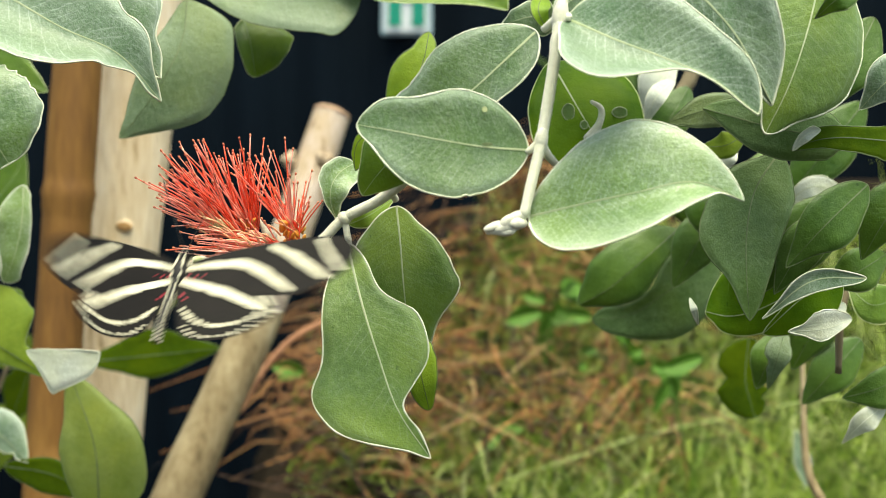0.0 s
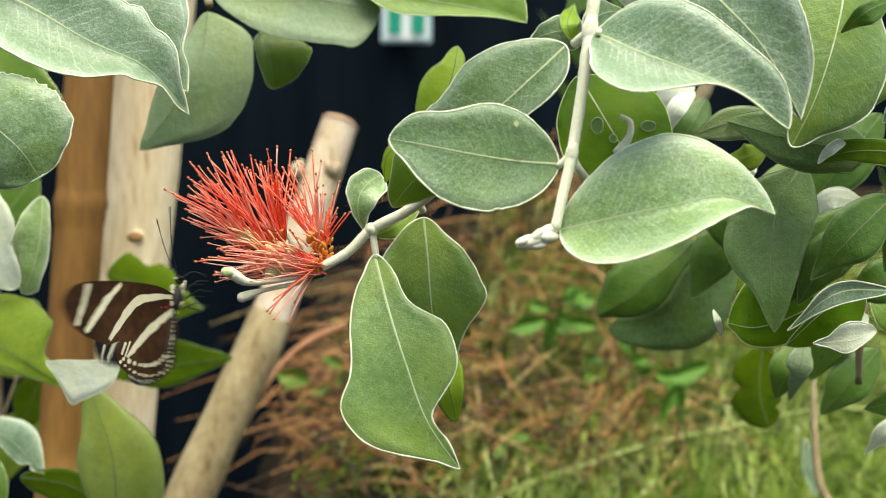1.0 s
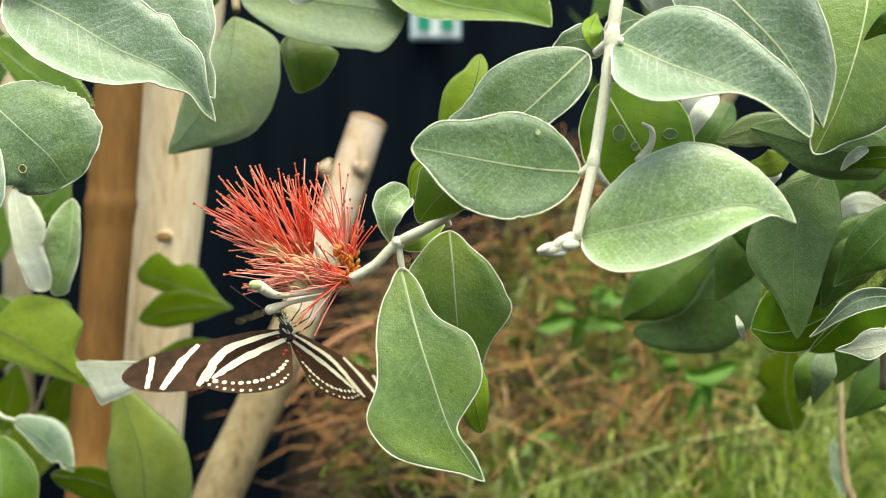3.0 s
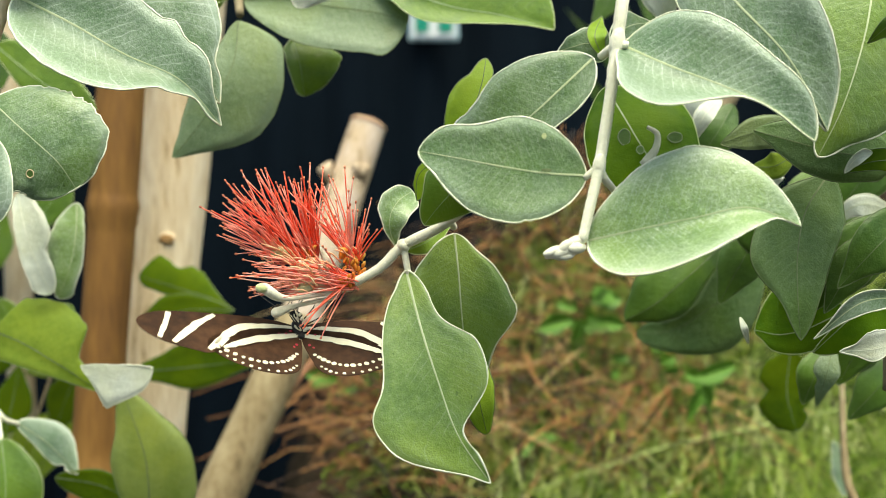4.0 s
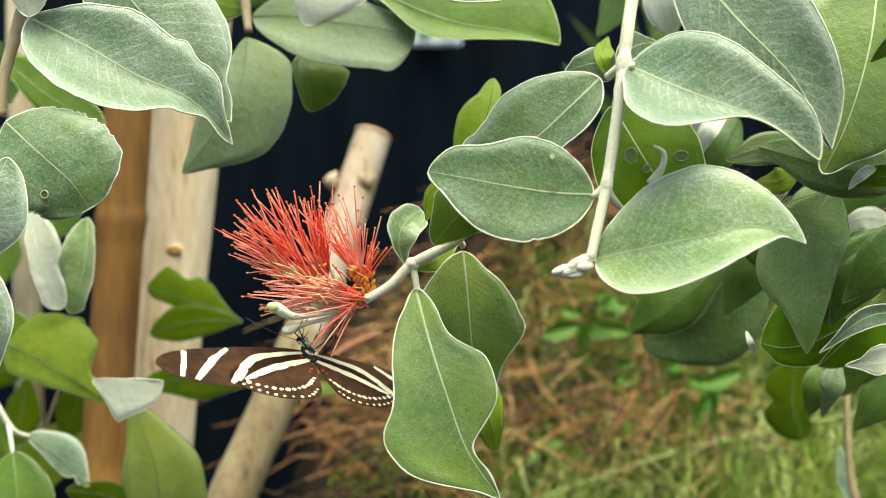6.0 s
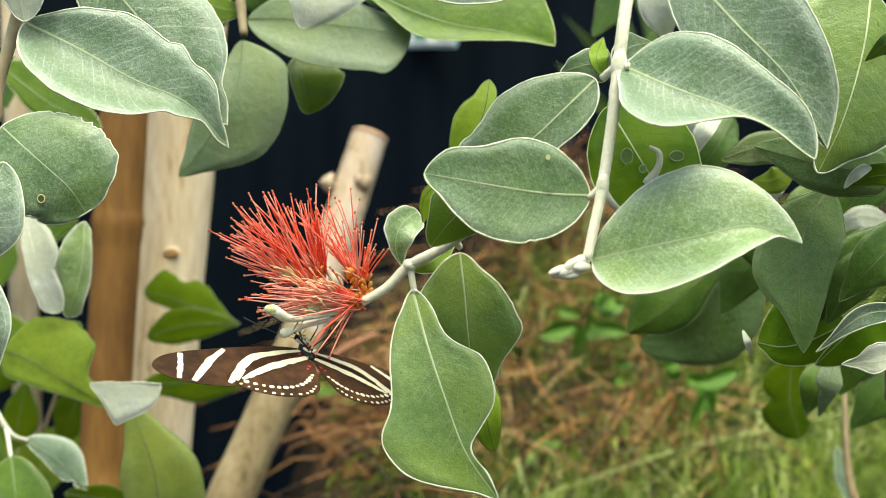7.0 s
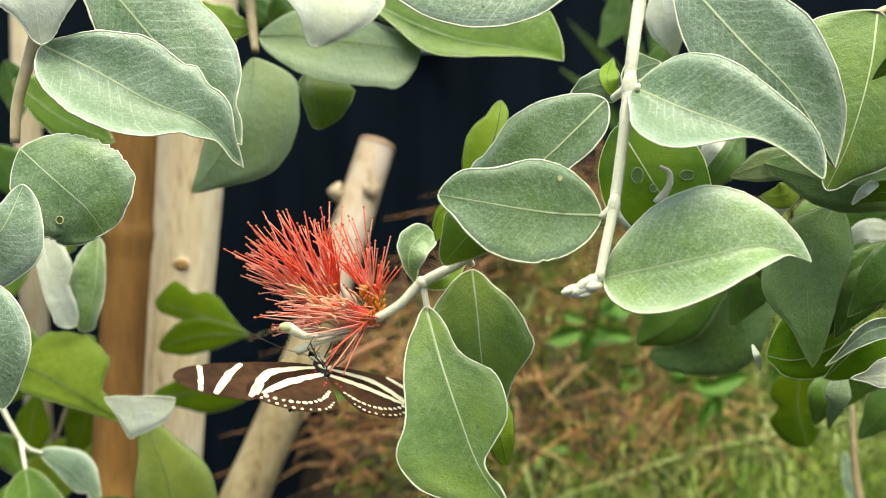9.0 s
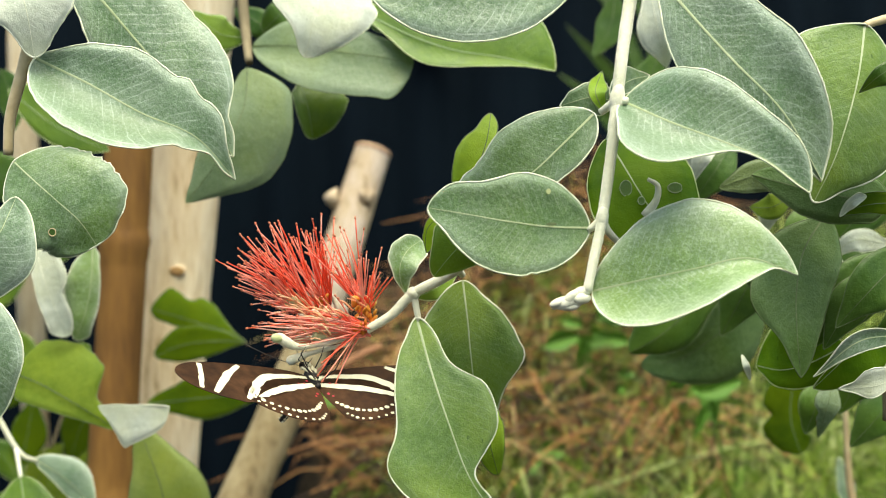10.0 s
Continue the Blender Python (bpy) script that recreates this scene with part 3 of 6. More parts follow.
# ---- branches ----
def build_main():
    b = branch_thing("leafy_branch", "silvery felted branch with leathery leaves and a terminal bud")
    twig(b, [(0.0460, 0.2827, 0.3705), (0.0443, 0.2801, 0.3624), (0.0428, 0.2776, 0.3544), (0.0415, 0.2760, 0.3454), (0.0397, 0.2732, 0.3331), (0.0370, 0.2701, 0.3179), (0.0348, 0.2675, 0.3092), (0.0330, 0.2660, 0.3018)], 0.00165, 0.0011, n=40, name="stem")
    twig(b, [(0.0415, 0.2760, 0.3454), (0.0383, 0.2798, 0.3428)], 0.0012, 0.0009, name="petiole", n=6)
    twig(b, [(0.0370, 0.2701, 0.3179), (0.0340, 0.2710, 0.3154)], 0.0011, 0.0007, name="petiole", n=6)
    twig(b, [(0.0370, 0.2701, 0.3179), (0.0384, 0.2710, 0.3153), (0.0410, 0.2738, 0.3126)], 0.0010, 0.0008, n=8)
    twig(b, [(0.0415, 0.2760, 0.3454), (0.0438, 0.2750, 0.3450)], 0.0012, 0.0008, name="petiole", n=6)
    twig(b, [(0.0408, 0.2756, 0.3396), (0.0408, 0.2854, 0.3368)], 0.0010, 0.0007, name="petiole", n=6)
    twig(b, [(0.0478, 0.2762, 0.3183), (0.0505, 0.2765, 0.3219), (0.0509, 0.2767, 0.3253), (0.0486, 0.2768, 0.3269)], 0.0011, 0.0004, FELT, name="young_leaf", n=14)
    for c, r in (((0.0415, 0.2760, 0.3454), 0.0018), ((0.0370, 0.2701, 0.3179), 0.0015), ((0.0408, 0.2756, 0.3396), 0.00155)):
        bm = bmesh.new()
        blob(bm, Vector(c), (r, r, r * 2.2), (0.16, 0, 1), seg=12, rings=8)
        part("stem_node", bm, TWIG, b)
    c0, c1 = Vector((0.0318, 0.2660, 0.3007)), Vector((0.0267, 0.2658, 0.2987))
    ax = (c1 - c0).normalized()
    bm = bmesh.new()
    blob(bm, (c0 + c1) / 2, (0.0015, 0.0015, 0.0032), ax, seg=12, rings=8)
    bud = part("bud", bm, FELT, b, "whitish felted leaf bud")
    for k in range(9):
        u = k / 8
        c = c0.lerp(c1, u) + Vector((math.sin(k * 2.4), 0.6 * math.cos(k * 2.4), math.cos(k * 1.7))) * 0.0009
        bm = bmesh.new()
        blob(bm, c, (0.0013 * (1.1 - 0.4 * u), 0.0013 * (1.1 - 0.4 * u), 0.0024), ax + Vector((math.sin(k * 2.1), math.cos(k * 3.3), math.sin(k * 1.3))) * 0.35, seg=9, rings=6)
        part("bud_scale", bm, FELT, bud)
    leaf(b, [(0.0344, 0.2681, 0.3017), (0.0454, 0.2626, 0.3047), (0.0563, 0.2590, 0.3073), (0.0674, 0.2573, 0.3095), (0.0781, 0.2574, 0.3056)], (7.1, 10.6, 13.2, 14.6, 15.2, 14.9, 12.2, 7.5, 4.3), (5.9, 8.5, 9.4, 9.2, 8.2, 6.6, 5.5, 3.6, 0.4), (-0.1, 1.5), SAGE, 0.7)
    leaf(b, [(0.0427, 0.2760, 0.3451), (0.0526, 0.2693, 0.3398), (0.0626, 0.2645, 0.3354), (0.0726, 0.2616, 0.3305), (0.0815, 0.2607, 0.3234)], (10.1, 12.8, 13.7, 13.7, 12.6, 11.1, 9.5, 8.2, 5.7), (6.0, 10.6, 12.2, 10.8, 5.9, 1.4, 0.5, 0.5, 0.5), (0.2, 1.3), SILVER, 0.7)
    leaf(b, [(0.0456, 0.2813, 0.3827), (0.0558, 0.2755, 0.3678), (0.0669, 0.2716, 0.3541), (0.0786, 0.2697, 0.3412), (0.0871, 0.2697, 0.3259)], (6.4, 9.5, 11.3, 12.7, 13.6, 13.9, 12.0, 9.3, 6.2), (2.4, 2.9, 6.6, 9.7, 10.5, 9.5, 7.9, 5.5, 2.1), (0.3, 0.05), SILVER, 0.9)
    broad = leaf(b, [(0.0344, 0.2710, 0.3160), (0.0247, 0.2673, 0.3166), (0.0154, 0.2656, 0.3180), (0.0064, 0.2659, 0.3197), (-0.0027, 0.2683, 0.3213)], (5.7, 8.4, 10.4, 11.6, 11.7, 11.2, 9.6, 7.0, 3.7), (6.8, 9.6, 10.9, 11.4, 11.1, 9.6, 7.9, 7.1, 5.8), (0.28, 0.16), SHADE, 0.6, bites=(("l", 0.36, 0.05, 0.012), ("l", 0.30, 0.04, 0.01)))
    mark(broad, (0.0246, 0.2700, 0.3246), 0.00051, 0.00063, FELT_GREEN)
    mark(broad, (0.0252, 0.2696, 0.3172), 0.00114, 0.00038, DARK_MARGIN)
    leaf(b, [(0.0366, 0.2798, 0.3425), (0.0289, 0.2777, 0.3353), (0.0213, 0.2776, 0.3285), (0.0125, 0.2794, 0.3232), (0.0028, 0.2832, 0.3200)], (4.6, 5.8, 6.0, 5.5, 5.7, 5.7, 5.2, 4.4, 2.8), (6.4, 9.2, 11.1, 12.1, 12.4, 11.3, 9.6, 8.2, 6.7), (0.25, 0.05), SHADE, 0.7)
    leaf(b, [(0.0048, 0.2894, 0.3200), (0.0065, 0.2873, 0.3260), (0.0096, 0.2872, 0.3313), (0.0117, 0.2891, 0.3372), (0.0129, 0.2929, 0.3436)], (1.7, 3.0, 4.7, 5.9, 6.4, 6.0, 5.0, 3.2, 2.2), (1.5, 2.8, 2.7, 2.1, 1.6, 1.7, 2.0, 2.1, 2.0), (0.3, 0), YOUNG, 0.6)
    leaf(b, [(0.0391, 0.2829, 0.3433), (0.0373, 0.2822, 0.3478), (0.0398, 0.2895, 0.3531)], (1.3, 1.9, 1.6, 0.8), (2.0, 2.7, 2.4, 1.1), (0.3, 0.3), YOUNG, 0.80)
    leaf(b, [(0.0425, 0.2900, 0.3459), (0.0391, 0.2885, 0.3466), (0.0358, 0.2880, 0.3466), (0.0327, 0.2885, 0.3458), (0.0297, 0.2900, 0.3449)], (3.2, 4.1, 4.2, 4.3, 4.2, 4.0, 3.6, 2.6, 1.7), (2.3, 4.1, 3.8, 3.6, 3.7, 3.1, 2.8, 2.5, 1.3), (0.1, 0.1), SHADE, 0.6)
    leaf(b, [(0.0411, 0.2831, 0.3466), (0.0454, 0.2848, 0.3502), (0.0521, 0.2945, 0.3523)], (2.6, 3.6, 3.0, 1.4), (2.2, 2.9, 2.6, 1.2), (0.1, 0.1), SHADE, 0.90)
    holed = leaf(b, [(0.0416, 0.2945, 0.3370), (0.0449, 0.2871, 0.3296), (0.0483, 0.2816, 0.3225), (0.0523, 0.2782, 0.3158), (0.0573, 0.2767, 0.3098)], (10.2, 13.5, 14.3, 14.6, 14.2, 13.3, 12.2, 11.0, 9.4), (5.0, 7.9, 10.1, 11.4, 12.4, 12.5, 11.3, 9.3, 6.4), (-0.1, 0.2), VIVID, 0.7)
    mark(holed, (0.0444, 0.2857, 0.3248), 0.00134, 0.00187, FRESH, RIB)
    mark(holed, (0.0559, 0.2857, 0.3247), 0.00160, 0.00120, FRESH, RIB)
    mark(holed, (0.0477, 0.2855, 0.3218), 0.00080, 0.00094, FRESH, RIB)
    return b


def build_right():
    b = branch_thing("leafy_branch", "dense dark and silvery leathery leaves on brown twigs")
    twig(b, [(0.1998, 0.6, 0.2297), (0.2003, 0.597, 0.2048), (0.2006, 0.594, 0.1801), (0.2023, 0.59, 0.1613), (0.2094, 0.585, 0.1444), (0.2161, 0.58, 0.1194)], 0.0010, 0.0028, TANBARK, n=24)
    twig(b, [(0.1374, 0.3621, 0.2783), (0.1353, 0.3614, 0.2683), (0.1365, 0.3652, 0.2508)], 0.0016, 0.0010, OLD_TWIG, n=14)
    twig(b, [(0.1263, 0.306, 0.3697), (0.1169, 0.304, 0.3671), (0.1101, 0.303, 0.3653), (0.1076, 0.3018, 0.3644)], 0.0013, 0.0009, TAN_TWIG, n=12)
    twig(b, [(0.0999, 0.4667, 0.3290), (0.1095, 0.4673, 0.3397), (0.1148, 0.4680, 0.3515), (0.1211, 0.4705, 0.3877)], 0.0022, 0.0036, OLD_TWIG, n=18)
    leaf(b, [(0.1076, 0.3018, 0.3645), (0.1046, 0.2968, 0.3526), (0.1011, 0.2939, 0.3414), (0.0972, 0.2931, 0.3306), (0.0927, 0.2945, 0.3204)], (7.3, 10.8, 13.6, 14.9, 15.5, 15.2, 14.4, 10.8, 5.2), (14.9, 16.0, 15.8, 14.9, 13.1, 11.1, 8.9, 6.5, 3.3), (-0.1, 0.1), HANGING, 0.6)
    leaf(b, [(0.1148, 0.2899, 0.3548), (0.1069, 0.2866, 0.3513), (0.1028, 0.2913, 0.3471)], (1.6, 3.0, 3.0, 1.4), (1.4, 2.0, 2.0, 1.1), (0.1, 0.1), DARK, 0.90)
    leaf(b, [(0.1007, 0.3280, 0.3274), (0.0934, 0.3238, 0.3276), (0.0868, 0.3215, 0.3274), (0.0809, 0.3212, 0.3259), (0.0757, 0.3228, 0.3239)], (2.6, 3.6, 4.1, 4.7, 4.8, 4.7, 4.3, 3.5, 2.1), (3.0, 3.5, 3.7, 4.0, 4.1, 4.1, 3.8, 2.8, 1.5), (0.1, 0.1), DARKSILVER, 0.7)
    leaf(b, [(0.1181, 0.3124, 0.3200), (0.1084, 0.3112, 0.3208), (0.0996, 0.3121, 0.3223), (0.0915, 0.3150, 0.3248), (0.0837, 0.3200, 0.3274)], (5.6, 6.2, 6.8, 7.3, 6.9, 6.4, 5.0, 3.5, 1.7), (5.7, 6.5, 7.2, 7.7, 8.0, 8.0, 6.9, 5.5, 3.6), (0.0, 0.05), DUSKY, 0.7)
    leaf(b, [(0.1286, 0.3047, 0.3187), (0.1209, 0.3021, 0.3193), (0.1141, 0.3015, 0.3197), (0.1080, 0.3029, 0.3191), (0.1028, 0.3063, 0.3168)], (4.6, 4.3, 3.9, 3.5, 3.3, 2.9, 2.3, 1.9, 1.2), (3.5, 3.3, 3.1, 2.9, 2.8, 3.0, 3.1, 2.7, 1.4), (0.1, 0.1), SHADED_OLIVE, 0.7)
    leaf(b, [(0.1081, 0.3015, 0.3215), (0.1040, 0.3010, 0.3199), (0.1018, 0.3025, 0.3165)], (0.9, 1.4, 1.4, 0.8), (1.4, 1.2, 0.9, 0.6), (0.2, 0.4), PALE, 0.8)
    leaf(b, [(0.0994, 0.3377, 0.3211), (0.0934, 0.3360, 0.3181), (0.0888, 0.3425, 0.3180)], (2.4, 3.5, 3.2, 1.9), (2.4, 3.8, 3.5, 1.9), (0.1, 0.1), BRIGHT, 0.90)
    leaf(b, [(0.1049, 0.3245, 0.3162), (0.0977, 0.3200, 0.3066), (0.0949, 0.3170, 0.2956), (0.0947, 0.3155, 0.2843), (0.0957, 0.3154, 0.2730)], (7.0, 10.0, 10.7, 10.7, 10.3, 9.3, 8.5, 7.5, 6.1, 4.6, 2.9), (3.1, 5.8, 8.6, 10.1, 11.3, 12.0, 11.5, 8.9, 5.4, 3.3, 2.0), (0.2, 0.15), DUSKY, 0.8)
    leaf(b, [(0.1140, 0.3356, 0.2786), (0.1081, 0.3354, 0.2755), (0.1024, 0.3367, 0.2727), (0.0966, 0.3396, 0.2711), (0.0910, 0.3440, 0.2718)], (2.6, 5.1, 5.7, 6.4, 6.3, 6.1, 5.4, 4.3, 2.1), (6.0, 9.0, 12.0, 13.1, 13.6, 14.0, 14.1, 14.2, 14.0), (0.1, 0.1), VIVID, 0.5)
    leaf(b, [(0.1226, 0.3073, 0.2848), (0.1076, 0.3037, 0.2843), (0.0967, 0.3075, 0.2745)], (2.0, 2.9, 2.6, 1.2), (1.5, 2.3, 2.3, 0.9), (0.1, 0.5), SILVER, 0.90)
    leaf(b, [(0.1230, 0.3249, 0.2816), (0.1158, 0.3225, 0.2805), (0.1103, 0.3221, 0.2773), (0.1061, 0.3237, 0.2728), (0.1026, 0.3273, 0.2678)], (6.7, 8.5, 9.0, 9.4, 8.9, 8.4, 7.5, 5.9, 3.8), (1.2, 1.6, 2.0, 2.1, 1.7, 1.5, 1.2, 1.0, 0.7), (0.1, 0.1), VIVID, 0.7)
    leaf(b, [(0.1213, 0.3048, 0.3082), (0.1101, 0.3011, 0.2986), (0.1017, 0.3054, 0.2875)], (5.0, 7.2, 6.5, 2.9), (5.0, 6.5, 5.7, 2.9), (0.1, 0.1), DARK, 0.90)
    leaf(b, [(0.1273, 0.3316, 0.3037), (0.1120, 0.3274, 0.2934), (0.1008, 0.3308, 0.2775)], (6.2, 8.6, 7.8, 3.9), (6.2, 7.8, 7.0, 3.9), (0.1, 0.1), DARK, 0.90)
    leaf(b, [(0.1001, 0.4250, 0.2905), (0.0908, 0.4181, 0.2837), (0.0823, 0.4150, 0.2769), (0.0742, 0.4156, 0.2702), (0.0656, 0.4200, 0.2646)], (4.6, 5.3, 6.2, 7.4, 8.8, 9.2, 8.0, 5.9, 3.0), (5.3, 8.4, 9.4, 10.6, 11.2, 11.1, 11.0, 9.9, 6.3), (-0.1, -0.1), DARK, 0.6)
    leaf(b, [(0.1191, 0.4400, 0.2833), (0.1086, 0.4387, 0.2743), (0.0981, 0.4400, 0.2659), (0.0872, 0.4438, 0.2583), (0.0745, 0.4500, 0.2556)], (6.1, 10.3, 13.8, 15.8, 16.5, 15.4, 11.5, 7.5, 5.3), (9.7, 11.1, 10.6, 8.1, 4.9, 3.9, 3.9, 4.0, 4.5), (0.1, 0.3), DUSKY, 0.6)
    leaf(b, [(0.1499, 0.5128, 0.2399), (0.1485, 0.5116, 0.2219), (0.1526, 0.5106, 0.2062)], (10.1, 13.0, 11.1, 7.2), (9.2, 10.6, 11.6, 9.2), (0.3, -0.3), SHADED_OLIVE, 0.50, ragged=1.0, bites=(("r", 0.5, 0.35, 0.07), ("l", 0.6, 0.45, 0.06), ("l", 0.78, 0.3, 0.04),))
    leaf(b, [(0.1166, 0.3541, 0.2657), (0.1135, 0.3496, 0.2582), (0.1117, 0.3529, 0.2483)], (2.3, 3.7, 2.7, 1.3), (2.7, 3.7, 3.0, 1.3), (0.3, -0.1), DARKSILVER, 0.80, ragged=1.0, bites=(("r", 0.6, 0.4, 0.08),))
    leaf(b, [(0.1272, 0.3347, 0.2751), (0.1190, 0.3315, 0.2717), (0.1139, 0.3361, 0.2663)], (3.2, 4.4, 4.4, 1.9), (1.9, 2.8, 2.8, 1.3), (0.4, 0.1), PALE, 0.90)
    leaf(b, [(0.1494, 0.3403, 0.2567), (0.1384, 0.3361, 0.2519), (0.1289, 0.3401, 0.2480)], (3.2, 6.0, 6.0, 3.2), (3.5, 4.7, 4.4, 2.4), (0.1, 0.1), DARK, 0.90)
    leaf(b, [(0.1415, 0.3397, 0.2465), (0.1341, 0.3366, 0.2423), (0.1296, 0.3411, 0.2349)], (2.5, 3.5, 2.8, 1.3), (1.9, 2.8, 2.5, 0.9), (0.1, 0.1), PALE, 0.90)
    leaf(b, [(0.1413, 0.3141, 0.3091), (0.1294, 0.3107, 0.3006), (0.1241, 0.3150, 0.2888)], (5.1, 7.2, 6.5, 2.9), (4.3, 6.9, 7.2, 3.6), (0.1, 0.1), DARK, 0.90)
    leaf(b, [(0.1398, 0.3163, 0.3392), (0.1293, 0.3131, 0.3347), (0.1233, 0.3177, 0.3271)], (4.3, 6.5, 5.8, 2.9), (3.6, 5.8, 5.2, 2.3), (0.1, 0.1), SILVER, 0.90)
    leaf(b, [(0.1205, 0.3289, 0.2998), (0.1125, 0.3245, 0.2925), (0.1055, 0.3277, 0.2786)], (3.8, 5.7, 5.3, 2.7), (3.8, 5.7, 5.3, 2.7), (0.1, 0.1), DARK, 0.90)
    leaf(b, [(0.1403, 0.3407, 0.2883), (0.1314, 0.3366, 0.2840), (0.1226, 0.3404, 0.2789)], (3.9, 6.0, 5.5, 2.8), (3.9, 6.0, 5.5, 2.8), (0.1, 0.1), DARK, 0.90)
    leaf(b, [(0.1502, 0.3517, 0.2761), (0.1397, 0.3477, 0.2733), (0.1339, 0.3522, 0.2785)], (4.1, 5.7, 4.9, 2.4), (4.1, 5.7, 5.7, 3.2), (0.1, 0.1), GREEN, 0.90)
    leaf(b, [(0.0705, 0.4023, 0.3897), (0.0733, 0.4023, 0.3750), (0.0777, 0.4106, 0.3637)], (3.8, 6.6, 7.1, 3.8), (3.8, 6.6, 6.0, 2.8), (0.2, 0.2), PALE, 0.90)
    leaf(b, [(0.0956, 0.4080, 0.3483), (0.0884, 0.4035, 0.3388), (0.0845, 0.4069, 0.3298)], (2.6, 4.1, 4.1, 2.2), (4.6, 7.4, 6.5, 3.7), (0.1, 0.1), PALE, 0.90)
    leaf(b, [(0.1220, 0.3741, 0.3013), (0.1293, 0.3703, 0.3065), (0.1426, 0.3739, 0.3039)], (2.1, 3.1, 3.1, 1.4), (2.4, 3.8, 3.8, 1.7), (0.1, 0.1), PALE, 0.90)
    leaf(b, [(0.2263, 0.6883, 0.1617), (0.2293, 0.6873, 0.1471), (0.2323, 0.6861, 0.1292)], (2.6, 4.5, 5.8, 3.2), (2.6, 3.9, 4.5, 2.6), (0.2, 0.2), SILVER, 0.70)
    leaf(b, [(0.1189, 0.3066, 0.2745), (0.1106, 0.3024, 0.2727), (0.1030, 0.3063, 0.2714)], (1.4, 2.3, 2.9, 1.2), (2.9, 4.3, 4.1, 1.4), (0.1, 0.4), PALE, 0.80, ragged=1.0)
    # filler leaves deep in the shrub: their shade is put into the leaf colour
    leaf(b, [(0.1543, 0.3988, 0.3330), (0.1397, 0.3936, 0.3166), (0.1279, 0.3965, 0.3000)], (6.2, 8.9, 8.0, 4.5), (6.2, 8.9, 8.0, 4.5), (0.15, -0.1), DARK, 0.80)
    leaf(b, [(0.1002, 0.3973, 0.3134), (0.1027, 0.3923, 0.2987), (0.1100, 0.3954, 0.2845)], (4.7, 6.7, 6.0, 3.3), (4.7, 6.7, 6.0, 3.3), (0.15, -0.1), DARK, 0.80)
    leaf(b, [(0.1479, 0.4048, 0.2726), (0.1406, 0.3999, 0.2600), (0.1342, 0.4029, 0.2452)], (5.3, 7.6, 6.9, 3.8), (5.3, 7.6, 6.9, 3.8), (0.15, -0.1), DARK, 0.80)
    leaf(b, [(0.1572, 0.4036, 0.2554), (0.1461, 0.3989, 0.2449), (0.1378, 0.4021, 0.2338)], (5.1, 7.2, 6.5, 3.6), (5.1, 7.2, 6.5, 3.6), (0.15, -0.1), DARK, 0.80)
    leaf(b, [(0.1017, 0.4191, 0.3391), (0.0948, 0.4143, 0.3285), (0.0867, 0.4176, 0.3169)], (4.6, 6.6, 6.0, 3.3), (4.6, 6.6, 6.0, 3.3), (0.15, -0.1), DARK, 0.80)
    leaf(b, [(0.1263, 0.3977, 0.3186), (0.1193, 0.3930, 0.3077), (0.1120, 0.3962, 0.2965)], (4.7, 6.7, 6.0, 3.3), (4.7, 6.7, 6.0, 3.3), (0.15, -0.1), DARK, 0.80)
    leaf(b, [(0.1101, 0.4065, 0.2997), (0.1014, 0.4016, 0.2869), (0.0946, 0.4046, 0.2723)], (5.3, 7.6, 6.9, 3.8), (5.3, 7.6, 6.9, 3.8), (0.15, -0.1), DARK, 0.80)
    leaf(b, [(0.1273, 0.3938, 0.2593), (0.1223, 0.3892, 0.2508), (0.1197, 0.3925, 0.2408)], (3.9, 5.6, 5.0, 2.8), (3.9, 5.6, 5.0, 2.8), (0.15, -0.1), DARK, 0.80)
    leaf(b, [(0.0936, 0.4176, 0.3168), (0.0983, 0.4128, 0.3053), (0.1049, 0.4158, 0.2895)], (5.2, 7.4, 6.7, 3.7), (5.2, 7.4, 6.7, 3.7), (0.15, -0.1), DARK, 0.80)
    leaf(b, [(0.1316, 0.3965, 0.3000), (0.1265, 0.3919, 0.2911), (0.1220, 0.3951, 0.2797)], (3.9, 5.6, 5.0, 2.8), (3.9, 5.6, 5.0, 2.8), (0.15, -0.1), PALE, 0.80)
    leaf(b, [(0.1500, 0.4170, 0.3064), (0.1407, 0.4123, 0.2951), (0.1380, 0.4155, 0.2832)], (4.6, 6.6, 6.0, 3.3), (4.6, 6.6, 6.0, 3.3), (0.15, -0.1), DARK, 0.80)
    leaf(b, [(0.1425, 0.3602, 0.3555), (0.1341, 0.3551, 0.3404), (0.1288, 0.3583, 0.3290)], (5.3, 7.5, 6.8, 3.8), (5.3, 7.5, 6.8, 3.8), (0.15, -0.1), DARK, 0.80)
    leaf(b, [(0.0834, 0.3297, 0.2771), (0.0836, 0.3255, 0.2746), (0.0856, 0.3292, 0.2701)], (0.5, 0.8, 0.7, 0.4), (0.5, 0.8, 0.7, 0.4), (0.15, -0.1), PALE, 0.80)
    leaf(b, [(0.0884, 0.3789, 0.3386), (0.0822, 0.3745, 0.3333), (0.0794, 0.3780, 0.3247)], (2.0, 2.8, 2.5, 1.4), (2.0, 2.8, 2.5, 1.4), (0.15, -0.1), PALE, 0.80)
    leaf(b, [(0.1095, 0.3878, 0.3207), (0.1057, 0.3834, 0.3154), (0.1049, 0.3870, 0.3081)], (2.5, 3.6, 3.3, 1.8), (2.5, 3.6, 3.3, 1.8), (0.15, -0.1), PALE, 0.80)
    return b


